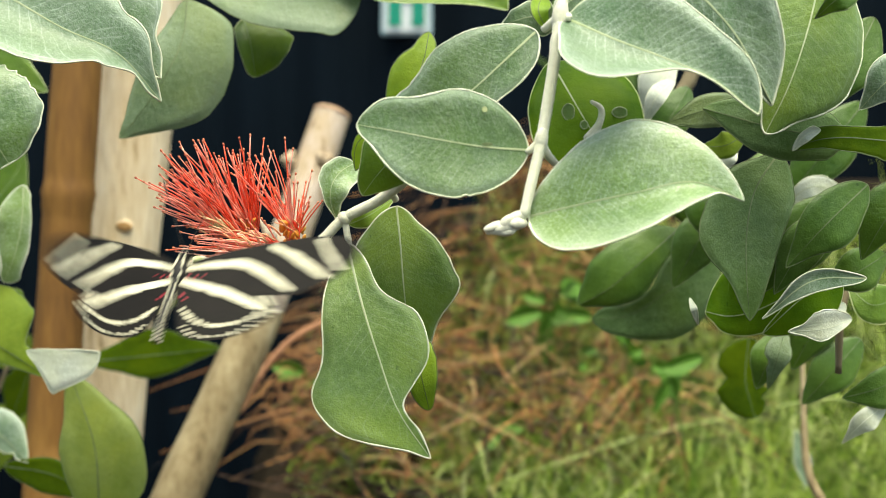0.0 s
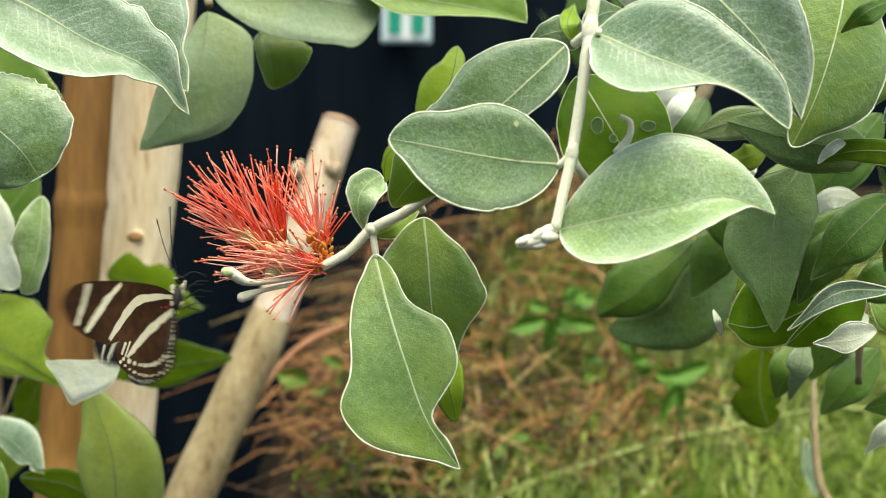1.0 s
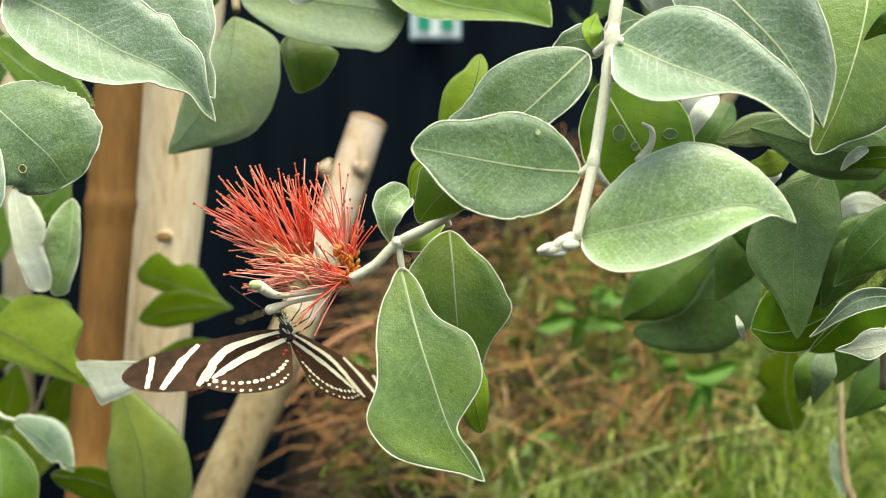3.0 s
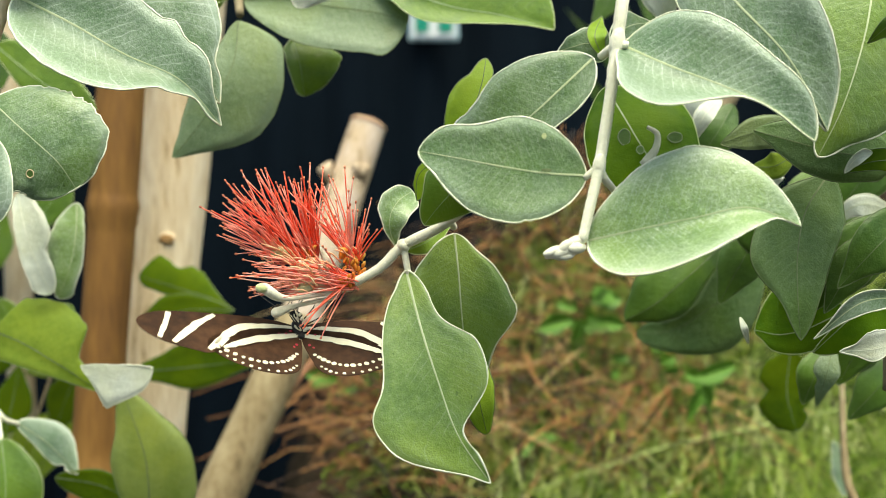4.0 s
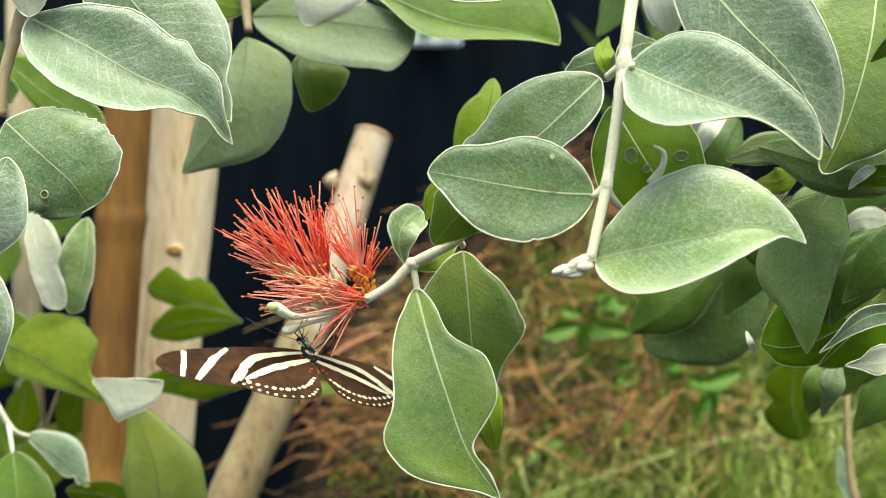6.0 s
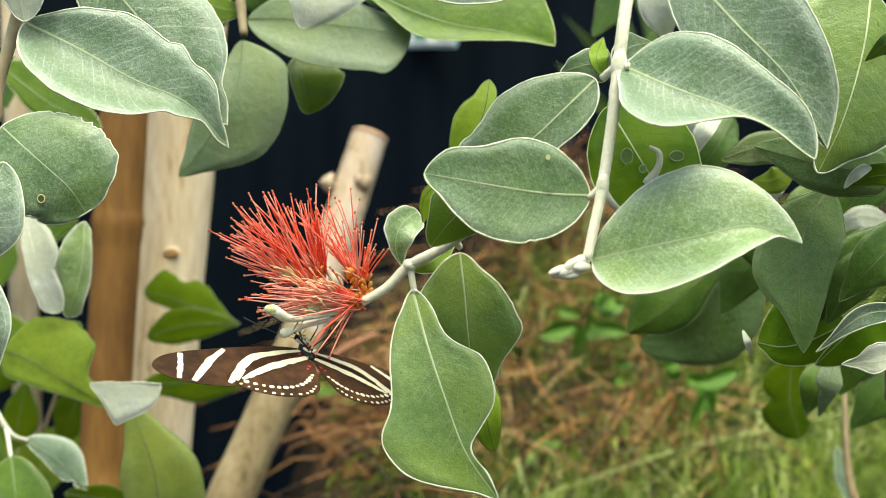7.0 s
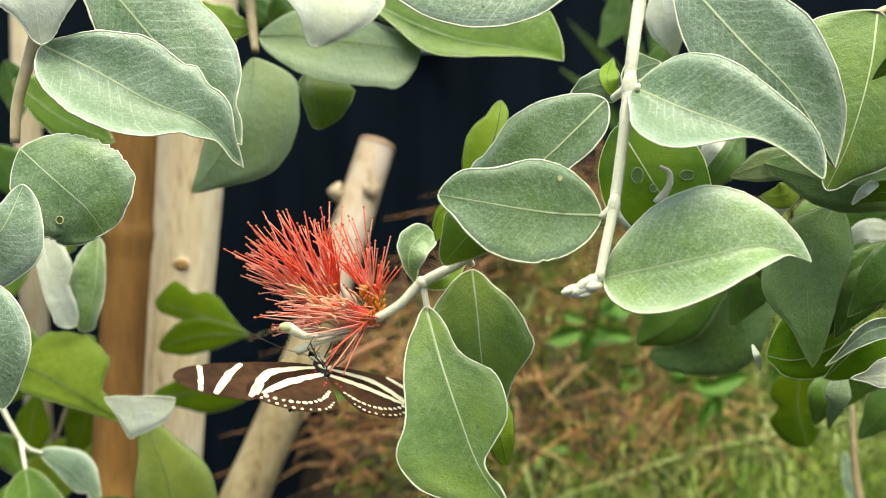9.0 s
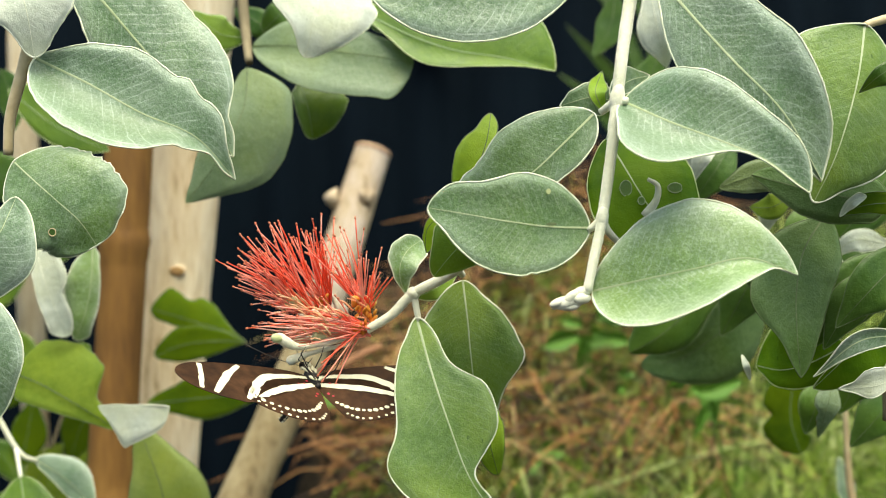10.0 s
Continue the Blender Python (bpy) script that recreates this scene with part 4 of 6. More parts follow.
def build_left():
    b = branch_thing("leafy_branch", "branch of large silvery leaves with chewed edges")
    twig(b, [(-0.1039, 0.3158, 0.3779), (-0.1088, 0.3156, 0.3606), (-0.1133, 0.3157, 0.3461), (-0.1141, 0.3150, 0.3358)], 0.0019, 0.0013, TAN_TWIG, n=20, name="stem")
    leaf(b, [(-0.1059, 0.3146, 0.3611), (-0.0913, 0.3121, 0.3539), (-0.0777, 0.3114, 0.3461), (-0.0638, 0.3126, 0.3396), (-0.0544, 0.3157, 0.3283)], (3.5, 5.9, 8.2, 10.0, 11.4, 12.8, 14.0, 14.3, 14.1, 13.6, 13.0, 12.4, 12.9, 9.8, 9.4, 7.6, 4.8, 3.0, 1.7), (5.2, 7.6, 9.3, 10.6, 11.6, 12.1, 12.3, 12.1, 11.7, 11.0, 9.8, 8.5, 6.4, 4.6, 4.1, 2.4, 0.8, 0.8, 0.8), (0.1, 1.2), SILVER, 0.9, ragged=0.4)
    leaf(b, [(-0.1029, 0.3310, 0.3908), (-0.0900, 0.3262, 0.3763), (-0.0781, 0.3233, 0.3623), (-0.0662, 0.3223, 0.3489), (-0.0560, 0.3232, 0.3346)], (6.6, 9.0, 11.5, 13.0, 14.5, 15.6, 16.3, 16.1, 16.5, 16.3, 15.4, 13.5, 10.1, 5.1, 3.5), (3.9, 5.1, 6.6, 8.0, 9.7, 10.7, 11.4, 11.6, 11.3, 11.1, 10.2, 9.0, 7.6, 5.5, 3.0), (-0.1, 0.1), SILVER, 0.9, ragged=0.4)
    leaf(b, [(-0.1109, 0.3138, 0.3863), (-0.1055, 0.3073, 0.3737), (-0.1040, 0.3086, 0.3606)], (8.7, 12.3, 11.5, 6.1), (8.7, 10.1, 8.7, 4.3), (0.1, 0.2), PALE, 0.60, ragged=1.0)
    chewed = leaf(b, [(-0.1074, 0.2999, 0.3338), (-0.1007, 0.2958, 0.3286), (-0.0946, 0.2937, 0.3236), (-0.0893, 0.2935, 0.3186), (-0.0858, 0.2953, 0.3125)], (6.8, 9.3, 10.9, 12.2, 12.9, 13.7, 14.2, 14.6, 15.0, 14.6, 13.6, 11.0, 7.3), (5.4, 8.1, 9.5, 10.7, 11.5, 12.3, 12.6, 12.5, 12.3, 11.7, 11.3, 10.8, 10.3), (-0.1, 0.15), SHADE, 0.35, ragged=1.3)
    mark(chewed, (-0.0958, 0.2972, 0.3161), 0.00084, 0.00098, DARK, TAN_TWIG)
    leaf(b, [(-0.1204, 0.2897, 0.3025), (-0.1082, 0.2854, 0.3134), (-0.1033, 0.2892, 0.3249)], (5.4, 6.8, 6.1, 3.4), (8.2, 10.2, 10.9, 6.8), (0.1, 0.1), SILVER, 0.60)
    leaf(b, [(-0.1182, 0.2877, 0.3026), (-0.1111, 0.2817, 0.2870), (-0.1084, 0.2836, 0.2711)], (8.1, 10.3, 10.0, 6.1), (5.4, 6.8, 6.8, 4.1), (0.1, 0.1), SILVER, 0.70)
    leaf(b, [(-0.1475, 0.4320, 0.3081), (-0.1453, 0.4299, 0.2989), (-0.1427, 0.4290, 0.2900), (-0.1395, 0.4294, 0.2813), (-0.1364, 0.4310, 0.2725)], (4.8, 6.4, 7.7, 8.3, 8.4, 7.4, 4.8, 4.6, 4.5, 4.2, 3.3), (2.4, 2.7, 3.2, 3.6, 3.8, 4.2, 4.7, 4.9, 4.9, 4.9, 4.9), (0.25, 0.3), PALE, 0.5)
    leaf(b, [(-0.1279, 0.4360, 0.3047), (-0.1279, 0.4345, 0.2960), (-0.1290, 0.4340, 0.2874), (-0.1315, 0.4345, 0.2788), (-0.1355, 0.4360, 0.2705)], (2.2, 2.3, 2.6, 3.0, 3.2, 3.4, 3.7, 3.8, 3.7, 3.8, 4.1), (4.5, 7.0, 8.0, 9.0, 9.5, 9.6, 8.9, 7.2, 5.2, 3.9, 2.7), (-0.1, 0.1), SAGE, 0.5)
    leaf(b, [(-0.1810, 0.5053, 0.3671), (-0.1605, 0.5018, 0.3515), (-0.1378, 0.4986, 0.3407)], (10.5, 14.0, 12.8, 7.0), (4.7, 7.0, 7.0, 4.7), (0.1, 0.1), GREEN, 0.90)
    return b


def build_strap_plant():
    b = branch_thing("strap_leaved_plant", "dark green strap-leaved plant in front of the wall", "plant")
    for base, mid, tip in (((0.3173, 1.7497, 0.2938), (0.2579, 1.7291, 0.4385), (0.1733, 1.7153, 0.5367)), ((0.3173, 1.7497, 0.2938), (0.2714, 1.7642, 0.5133), (0.2077, 1.7705, 0.6114)), ((0.3173, 1.7497, 0.2938), (0.2152, 1.7078, 0.4219), (0.1587, 1.6907, 0.4682)), ((0.3173, 1.7497, 0.2938), (0.3039, 1.7642, 0.5129), (0.2565, 1.7706, 0.6108))):
        leaf(b, [base, mid, tip], (7.0, 10.0, 9.0, 6.0), (7.0, 10.0, 9.0, 6.0), (0.3, 0.3), DARK, 1.1)
    return b


def build_low():
    b = branch_thing("leafy_branch", "low branch of light green and silvery leaves")
    twig(b, [(-0.1936, 0.4923, 0.2476), (-0.1782, 0.4904, 0.2184), (-0.1713, 0.4950, 0.2119)], 0.0012, 0.0009, n=16, name="stem")
    twig(b, [(-0.1782, 0.4904, 0.2184), (-0.1729, 0.4797, 0.2085)], 0.0010, 0.0007, n=8)
    twig(b, [(-0.2198, 0.6894, 0.2000), (-0.2292, 0.6877, 0.1742)], 0.0009, 0.0007, OLD_TWIG, n=8)
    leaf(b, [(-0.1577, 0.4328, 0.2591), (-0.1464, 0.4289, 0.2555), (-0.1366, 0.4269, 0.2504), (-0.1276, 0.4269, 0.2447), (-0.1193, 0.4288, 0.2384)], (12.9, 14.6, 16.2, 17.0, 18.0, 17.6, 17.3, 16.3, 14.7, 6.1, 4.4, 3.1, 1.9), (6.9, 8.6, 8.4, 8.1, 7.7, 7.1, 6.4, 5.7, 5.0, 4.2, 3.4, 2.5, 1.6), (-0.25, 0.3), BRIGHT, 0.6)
    leaf(b, [(-0.1229, 0.4204, 0.2487), (-0.1157, 0.4166, 0.2487), (-0.1091, 0.4149, 0.2487), (-0.1030, 0.4152, 0.2486), (-0.0974, 0.4175, 0.2484)], (0.4, 0.8, 1.0, 1.1, 1.1, 1.2, 1.2, 1.1, 0.7), (3.1, 5.9, 9.5, 13.7, 12.7, 11.6, 10.3, 9.1, 7.0), (0.2, 0.12), PALE, 0.5)
    leaf(b, [(-0.1064, 0.4479, 0.1793), (-0.1073, 0.4459, 0.2091), (-0.1168, 0.4515, 0.2338)], (9.6, 12.8, 12.8, 7.5), (14.9, 16.7, 14.9, 8.5), (0.1, -0.1), LIME, 0.60)
    leaf(b, [(-0.1720, 0.4950, 0.2126), (-0.1582, 0.4920, 0.2044), (-0.1455, 0.4887, 0.1928)], (5.8, 8.4, 8.2, 4.7), (2.8, 4.2, 4.7, 3.3), (-0.2, 0.2), SILVER, 0.90, bites=(("r", 0.8, 0.6, 0.04),))
    leaf(b, [(-0.1729, 0.4797, 0.2092), (-0.1680, 0.4696, 0.1923), (-0.1690, 0.4671, 0.1704)], (9.0, 13.5, 13.5, 6.8), (11.3, 13.5, 13.5, 6.8), (0.1, 0.1), GREEN, 0.90)
    leaf(b, [(-0.1548, 0.4886, 0.1915), (-0.1351, 0.4884, 0.1878), (-0.1156, 0.4878, 0.1771)], (4.2, 6.0, 5.1, 2.3), (5.8, 8.1, 7.0, 3.5), (0.1, 0.1), SHADED_OLIVE, 0.90)
    leaf(b, [(-0.2472, 0.6870, 0.1647), (-0.2421, 0.6884, 0.1857), (-0.2386, 0.6897, 0.2051)], (8.1, 9.7, 9.1, 4.9), (8.1, 11.4, 9.7, 4.9), (0.1, 0.1), SHADED_OLIVE, 0.90)
    leaf(b, [(-0.2061, 0.6895, 0.1998), (-0.2144, 0.6933, 0.1827), (-0.2227, 0.6969, 0.1620)], (6.5, 9.8, 9.2, 4.9), (8.2, 11.5, 9.8, 4.9), (0.1, 0.1), SHADED_OLIVE, 0.90)
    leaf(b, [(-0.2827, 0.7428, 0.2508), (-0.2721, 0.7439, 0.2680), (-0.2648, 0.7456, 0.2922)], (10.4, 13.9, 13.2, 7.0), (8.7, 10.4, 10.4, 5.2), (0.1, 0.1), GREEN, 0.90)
    leaf(b, [(-0.1668, 0.4670, 0.2577), (-0.1483, 0.4618, 0.2466), (-0.1326, 0.4649, 0.2376)], (12.8, 19.2, 14.9, 2.1), (6.4, 8.5, 7.7, 4.3), (-0.2, 0.1), SHADED_OLIVE, 0.60)
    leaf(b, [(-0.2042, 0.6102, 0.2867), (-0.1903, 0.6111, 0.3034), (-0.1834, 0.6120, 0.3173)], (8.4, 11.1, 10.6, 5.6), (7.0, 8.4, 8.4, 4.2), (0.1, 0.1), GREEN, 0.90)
    leaf(b, [(-0.2722, 0.7089, 0.1937), (-0.2587, 0.7098, 0.2069), (-0.2451, 0.7110, 0.2234)], (7.0, 10.0, 9.0, 5.0), (7.0, 10.0, 9.0, 5.0), (0.15, -0.1), SHADED_OLIVE, 0.80)
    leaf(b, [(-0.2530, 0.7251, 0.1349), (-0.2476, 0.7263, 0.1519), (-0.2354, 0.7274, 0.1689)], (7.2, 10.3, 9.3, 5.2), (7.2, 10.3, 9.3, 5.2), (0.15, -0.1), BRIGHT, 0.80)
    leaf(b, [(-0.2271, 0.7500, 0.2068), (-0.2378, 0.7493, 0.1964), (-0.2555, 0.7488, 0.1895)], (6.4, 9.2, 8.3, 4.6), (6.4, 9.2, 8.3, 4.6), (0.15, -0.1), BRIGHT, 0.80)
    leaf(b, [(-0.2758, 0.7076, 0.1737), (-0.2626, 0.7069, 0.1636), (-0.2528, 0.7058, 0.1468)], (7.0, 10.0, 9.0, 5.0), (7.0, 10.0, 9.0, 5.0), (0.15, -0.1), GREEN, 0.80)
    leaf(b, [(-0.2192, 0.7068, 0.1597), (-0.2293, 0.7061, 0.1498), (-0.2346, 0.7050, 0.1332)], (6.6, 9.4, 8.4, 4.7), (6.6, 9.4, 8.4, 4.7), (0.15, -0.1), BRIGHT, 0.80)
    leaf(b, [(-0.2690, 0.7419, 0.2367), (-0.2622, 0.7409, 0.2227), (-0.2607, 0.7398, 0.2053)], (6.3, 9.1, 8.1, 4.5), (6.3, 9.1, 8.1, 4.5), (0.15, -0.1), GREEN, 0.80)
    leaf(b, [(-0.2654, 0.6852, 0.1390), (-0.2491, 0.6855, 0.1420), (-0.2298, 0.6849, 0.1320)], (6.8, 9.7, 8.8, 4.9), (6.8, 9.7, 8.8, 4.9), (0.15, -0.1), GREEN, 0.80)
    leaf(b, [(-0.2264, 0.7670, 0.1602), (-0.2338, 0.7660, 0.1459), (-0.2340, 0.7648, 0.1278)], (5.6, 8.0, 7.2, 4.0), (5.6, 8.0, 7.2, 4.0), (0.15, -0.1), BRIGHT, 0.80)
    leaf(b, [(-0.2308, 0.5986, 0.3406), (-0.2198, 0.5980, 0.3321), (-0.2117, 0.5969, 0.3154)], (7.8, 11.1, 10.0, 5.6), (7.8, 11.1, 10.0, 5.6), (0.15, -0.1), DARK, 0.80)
    leaf(b, [(-0.2009, 0.5512, 0.3799), (-0.1959, 0.5503, 0.3671), (-0.1949, 0.5493, 0.3518)], (5.4, 7.7, 6.9, 3.8), (5.4, 7.7, 6.9, 3.8), (0.15, -0.1), DARK, 0.80)
    return b


def build_top():
    b = branch_thing("leafy_branch", "overhanging branch of grey-green and pale leaves")
    twig(b, [(-0.0705, 0.4324, 0.3965), (-0.0683, 0.4263, 0.3799), (-0.0655, 0.4145, 0.3685)], 0.0022, 0.0014, OLD_TWIG, n=16, name="stem")
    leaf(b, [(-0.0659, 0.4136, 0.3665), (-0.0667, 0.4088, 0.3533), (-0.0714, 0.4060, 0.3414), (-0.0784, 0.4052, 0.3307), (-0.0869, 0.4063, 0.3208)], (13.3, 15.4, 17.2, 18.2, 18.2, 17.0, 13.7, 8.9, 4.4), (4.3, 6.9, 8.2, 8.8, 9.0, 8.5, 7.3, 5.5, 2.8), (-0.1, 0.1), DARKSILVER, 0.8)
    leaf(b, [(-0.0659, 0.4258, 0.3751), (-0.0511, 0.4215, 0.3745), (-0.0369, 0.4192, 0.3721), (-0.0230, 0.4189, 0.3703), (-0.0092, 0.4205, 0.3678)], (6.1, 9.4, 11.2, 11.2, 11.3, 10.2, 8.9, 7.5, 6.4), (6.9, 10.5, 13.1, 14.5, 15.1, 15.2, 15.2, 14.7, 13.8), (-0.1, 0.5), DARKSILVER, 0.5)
    leaf(b, [(-0.0500, 0.4324, 0.3619), (-0.0480, 0.4285, 0.3569), (-0.0467, 0.4266, 0.3520), (-0.0460, 0.4267, 0.3471), (-0.0456, 0.4288, 0.3423)], (8.3, 10.4, 12.3, 14.3, 13.5, 12.5, 11.1, 9.5, 7.5), (2.5, 3.8, 4.0, 4.1, 4.1, 3.9, 3.4, 2.9, 2.3), (-0.2, 0.8), GREEN, 0.6)
    leaf(b, [(-0.0374, 0.3872, 0.3926), (-0.0378, 0.3825, 0.3855), (-0.0389, 0.3798, 0.3789), (-0.0405, 0.3791, 0.3727), (-0.0423, 0.3803, 0.3666)], (14.8, 16.4, 18.6, 17.8, 16.7, 14.4, 12.1, 9.5, 5.8), (9.5, 12.2, 12.9, 13.7, 13.3, 10.1, 6.5, 4.2, 2.8), (-0.1, 0.5), PALE, 0.6)
    leaf(b, [(-0.0269, 0.4217, 0.3862), (-0.0110, 0.4177, 0.3776), (0.0056, 0.4157, 0.3715), (0.0229, 0.4156, 0.3686), (0.0400, 0.4175, 0.3640)], (7.9, 10.4, 12.6, 14.6, 16.1, 16.7, 17.7, 18.4, 15.8), (2.6, 4.1, 6.8, 8.0, 6.5, 4.8, 3.8, 2.4, 1.0), (-0.1, 0.6), GREEN, 0.6)
    leaf(b, [(0.0355, 0.2805, 0.3756), (0.0224, 0.2761, 0.3731), (0.0097, 0.2738, 0.3723), (-0.0029, 0.2735, 0.3725), (-0.0156, 0.2752, 0.3714)], (4.4, 7.7, 10.7, 12.7, 13.6, 13.7, 12.8, 11.1, 7.3), (6.7, 9.0, 10.7, 11.7, 11.8, 11.7, 11.2, 8.9, 6.9), (0.25, 0.1), SILVER, 0.7)
    leaf(b, [(-0.0691, 0.4312, 0.3786), (-0.0783, 0.4273, 0.3802), (-0.0879, 0.4318, 0.3888)], (4.0, 6.0, 5.6, 2.4), (4.0, 6.0, 5.6, 2.4), (0.1, 0.1), GREEN, 0.90)
    leaf(b, [(-0.0646, 0.4415, 0.3818), (-0.0578, 0.4378, 0.3873), (-0.0501, 0.4423, 0.3938)], (4.1, 5.3, 4.9, 2.5), (4.1, 5.3, 4.9, 2.5), (0.1, 0.1), DARK, 0.90)
    leaf(b, [(-0.0780, 0.4622, 0.3931), (-0.0669, 0.4578, 0.3860), (-0.0612, 0.4611, 0.3758)], (3.6, 5.1, 4.6, 2.6), (3.6, 5.1, 4.6, 2.6), (0.15, -0.1), DARK, 0.80)
    leaf(b, [(-0.0847, 0.4519, 0.3896), (-0.0799, 0.4474, 0.3807), (-0.0818, 0.4508, 0.3729)], (3.2, 4.6, 4.1, 2.3), (3.2, 4.6, 4.1, 2.3), (0.15, -0.1), GREEN, 0.80)
    leaf(b, [(-0.0283, 0.4525, 0.3951), (-0.0198, 0.4479, 0.3861), (-0.0138, 0.4515, 0.3803)], (3.8, 5.4, 4.9, 2.7), (3.8, 5.4, 4.9, 2.7), (0.15, -0.1), DARK, 0.80)
    leaf(b, [(0.0913, 0.5018, 0.3782), (0.0866, 0.5010, 0.3667), (0.0771, 0.5004, 0.3575)], (4.9, 7.0, 6.3, 3.5), (4.9, 7.0, 6.3, 3.5), (0.15, -0.1), DARK, 0.80)
    leaf(b, [(0.0804, 0.5540, 0.4093), (0.0777, 0.5530, 0.3941), (0.0698, 0.5521, 0.3814)], (4.6, 6.6, 6.0, 3.3), (4.6, 6.6, 6.0, 3.3), (0.15, -0.1), DARK, 0.80)
    return b


def stamen(flower, base, angle, length, rng, material, depth=0.0, spread=(0.0016, 0.0016)):
    d = Vector((math.cos(angle), depth, math.sin(angle)))
    b = Vector(base) + Vector((rng.uniform(-1, 1) * spread[0], rng.uniform(-1, 1) * 0.002, rng.uniform(-1, 1) * spread[1]))
    bend = Vector((rng.uniform(-1, 1), rng.uniform(-1, 1), rng.uniform(-0.5, 1.3))) * length * 0.07
    pts = curve([b, b + d * length * 0.5 + bend * 0.9, b + d * length + bend * 0.3], 7)
    r = rng.uniform(0.8, 1.15) * 0.00022
    bm = bmesh.new()
    tube(bm, pts, [r, r, r * 0.95, r * 0.9, r * 0.85, r * 0.8, r * 0.65], 5)
    blob(bm, pts[-1], (0.00032, 0.00032, 0.00045), d, 1, 6, 4)
    obj("stamen", bm, [material, ANTHER], flower)


def build_flower():
    b = branch_thing("flowering_branch", "felted twig with a coral-red brush flower and leathery leaves")
    twig(b, [(-0.0206, 0.3219, 0.2869), (-0.0137, 0.3212, 0.2910), (-0.0077, 0.3206, 0.2968), (0.0028, 0.3160, 0.3026), (0.0169, 0.3038, 0.3147)], 0.0012, 0.0015, n=26, name="stem")
    bm = bmesh.new()
    blob(bm, (-0.0077, 0.3206, 0.2968), (0.0019, 0.0019, 0.0017), (0.7, 0, 0.7), seg=12, rings=8)
    part("stem_node", bm, TWIG, b)
    twig(b, [(-0.0077, 0.3206, 0.2968), (-0.0064, 0.3201, 0.2892)], 0.0010, 0.0008, name="petiole", n=8)
    twig(b, [(0.0046, 0.3160, 0.3033), (0.0056, 0.3179, 0.3017)], 0.0011, 0.0009, name="petiole", n=8)
    twig(b, [(-0.0084, 0.3205, 0.2962), (-0.0099, 0.3226, 0.2966)], 0.0006, 0.0005, name="petiole", n=6)
    bm = bmesh.new()
    blob(bm, (-0.0212, 0.3251, 0.2917), (0.0017, 0.0017, 0.0024), (0.1, -0.2, 1), 0)
    flower = part("flower", bm, CUP, b, "coral-red brush of long stamens")
    for c, r, ax, m in (((-0.0228, 0.3228, 0.2869), 0.0014, (-0.9, -0.2, 0.4), CUP), ((-0.0327, 0.3273, 0.2943), 0.0012, (-0.2, -0.2, 1), CUP), ((-0.0378, 0.3233, 0.2937), 0.0013, (-0.7, -0.2, 0.7), FELT_GREEN),
                        ((-0.0416, 0.3223, 0.2942), 0.0012, (-0.8, -0.2, 0.5), FELT_GREEN), ((-0.0331, 0.3209, 0.2876), 0.0013, (-0.6, -0.2, 0.3), FELT), ((-0.0292, 0.3220, 0.2893), 0.0012, (-0.3, -0.3, 0.8), FELT), ((-0.0238, 0.3233, 0.2946), 0.0011, (0.3, -0.3, 0.8), CUP), ((-0.0395, 0.3215, 0.2947), 0.0014, (-0.7, -0.3, 0.6), FELT_GREEN), ((-0.0343, 0.3212, 0.2909), 0.0015, (-0.7, -0.3, 0.5), FELT),
                        ((-0.0298, 0.3212, 0.2874), 0.0013, (-0.8, -0.3, 0.3), FELT), ((-0.0336, 0.3205, 0.2856), 0.0013, (-0.9, -0.3, 0.1), FELT_GREEN), ((-0.0415, 0.3225, 0.2968), 0.0012, (-0.7, -0.2, 0.6), PALE_FILAMENT)):
        bm = bmesh.new()
        c, ax = Vector(c), Vector(ax).normalized()
        tube(bm, [c - ax * r * 1.6, c - ax * r * 0.8, c, c + ax * r, c + ax * r * 1.3], [r * 0.5, r * 0.85, r, r * 1.05, r * 0.7], 10)
        part("flower_cup", bm, m, flower)
    rng = random.Random(11)
    for c, a0, a1, l0, l1, n, pink, d, sp in (
            ((-0.0378, 0.3233, 0.2937), 100, 158, 0.014, 0.0245, 74, 0.8, -0.25, (0.0050, 0.003)), ((-0.0327, 0.3273, 0.2943), 80, 118, 0.012, 0.0235, 40, 0.2, -0.1, (0.0022, 0.0015)),
            ((-0.0212, 0.3251, 0.2917), 78, 138, 0.008, 0.0265, 40, 0.4, -0.1, (0.0018, 0.0015)), ((-0.0228, 0.3228, 0.2869), 160, 190, 0.013, 0.0275, 72, 0.75, -0.15, (0.0035, 0.002)),
            ((-0.0212, 0.3251, 0.2917), 52, 78, 0.008, 0.0125, 9, 0.5, -0.2, (0.001, 0.001)), ((-0.0228, 0.3228, 0.2869), 216, 246, 0.010, 0.018, 6, 0.9, -0.3, (0.001, 0.001)),
            ((-0.0378, 0.3233, 0.2937), 158, 186, 0.006, 0.0125, 16, 0.95, -0.3, (0.003, 0.002)), ((-0.0228, 0.3228, 0.2869), 110, 160, 0.005, 0.012, 16, 0.6, -0.3, (0.003, 0.0015))):
        for i in range(n):
            ang = radians(a0 + (a1 - a0) * (i + rng.random()) / n)
            stamen(flower, c, ang, rng.uniform(l0, l1), rng, STAMEN_PINK if rng.random() < pink else STAMEN, d + rng.uniform(-0.35, 0.35), sp)
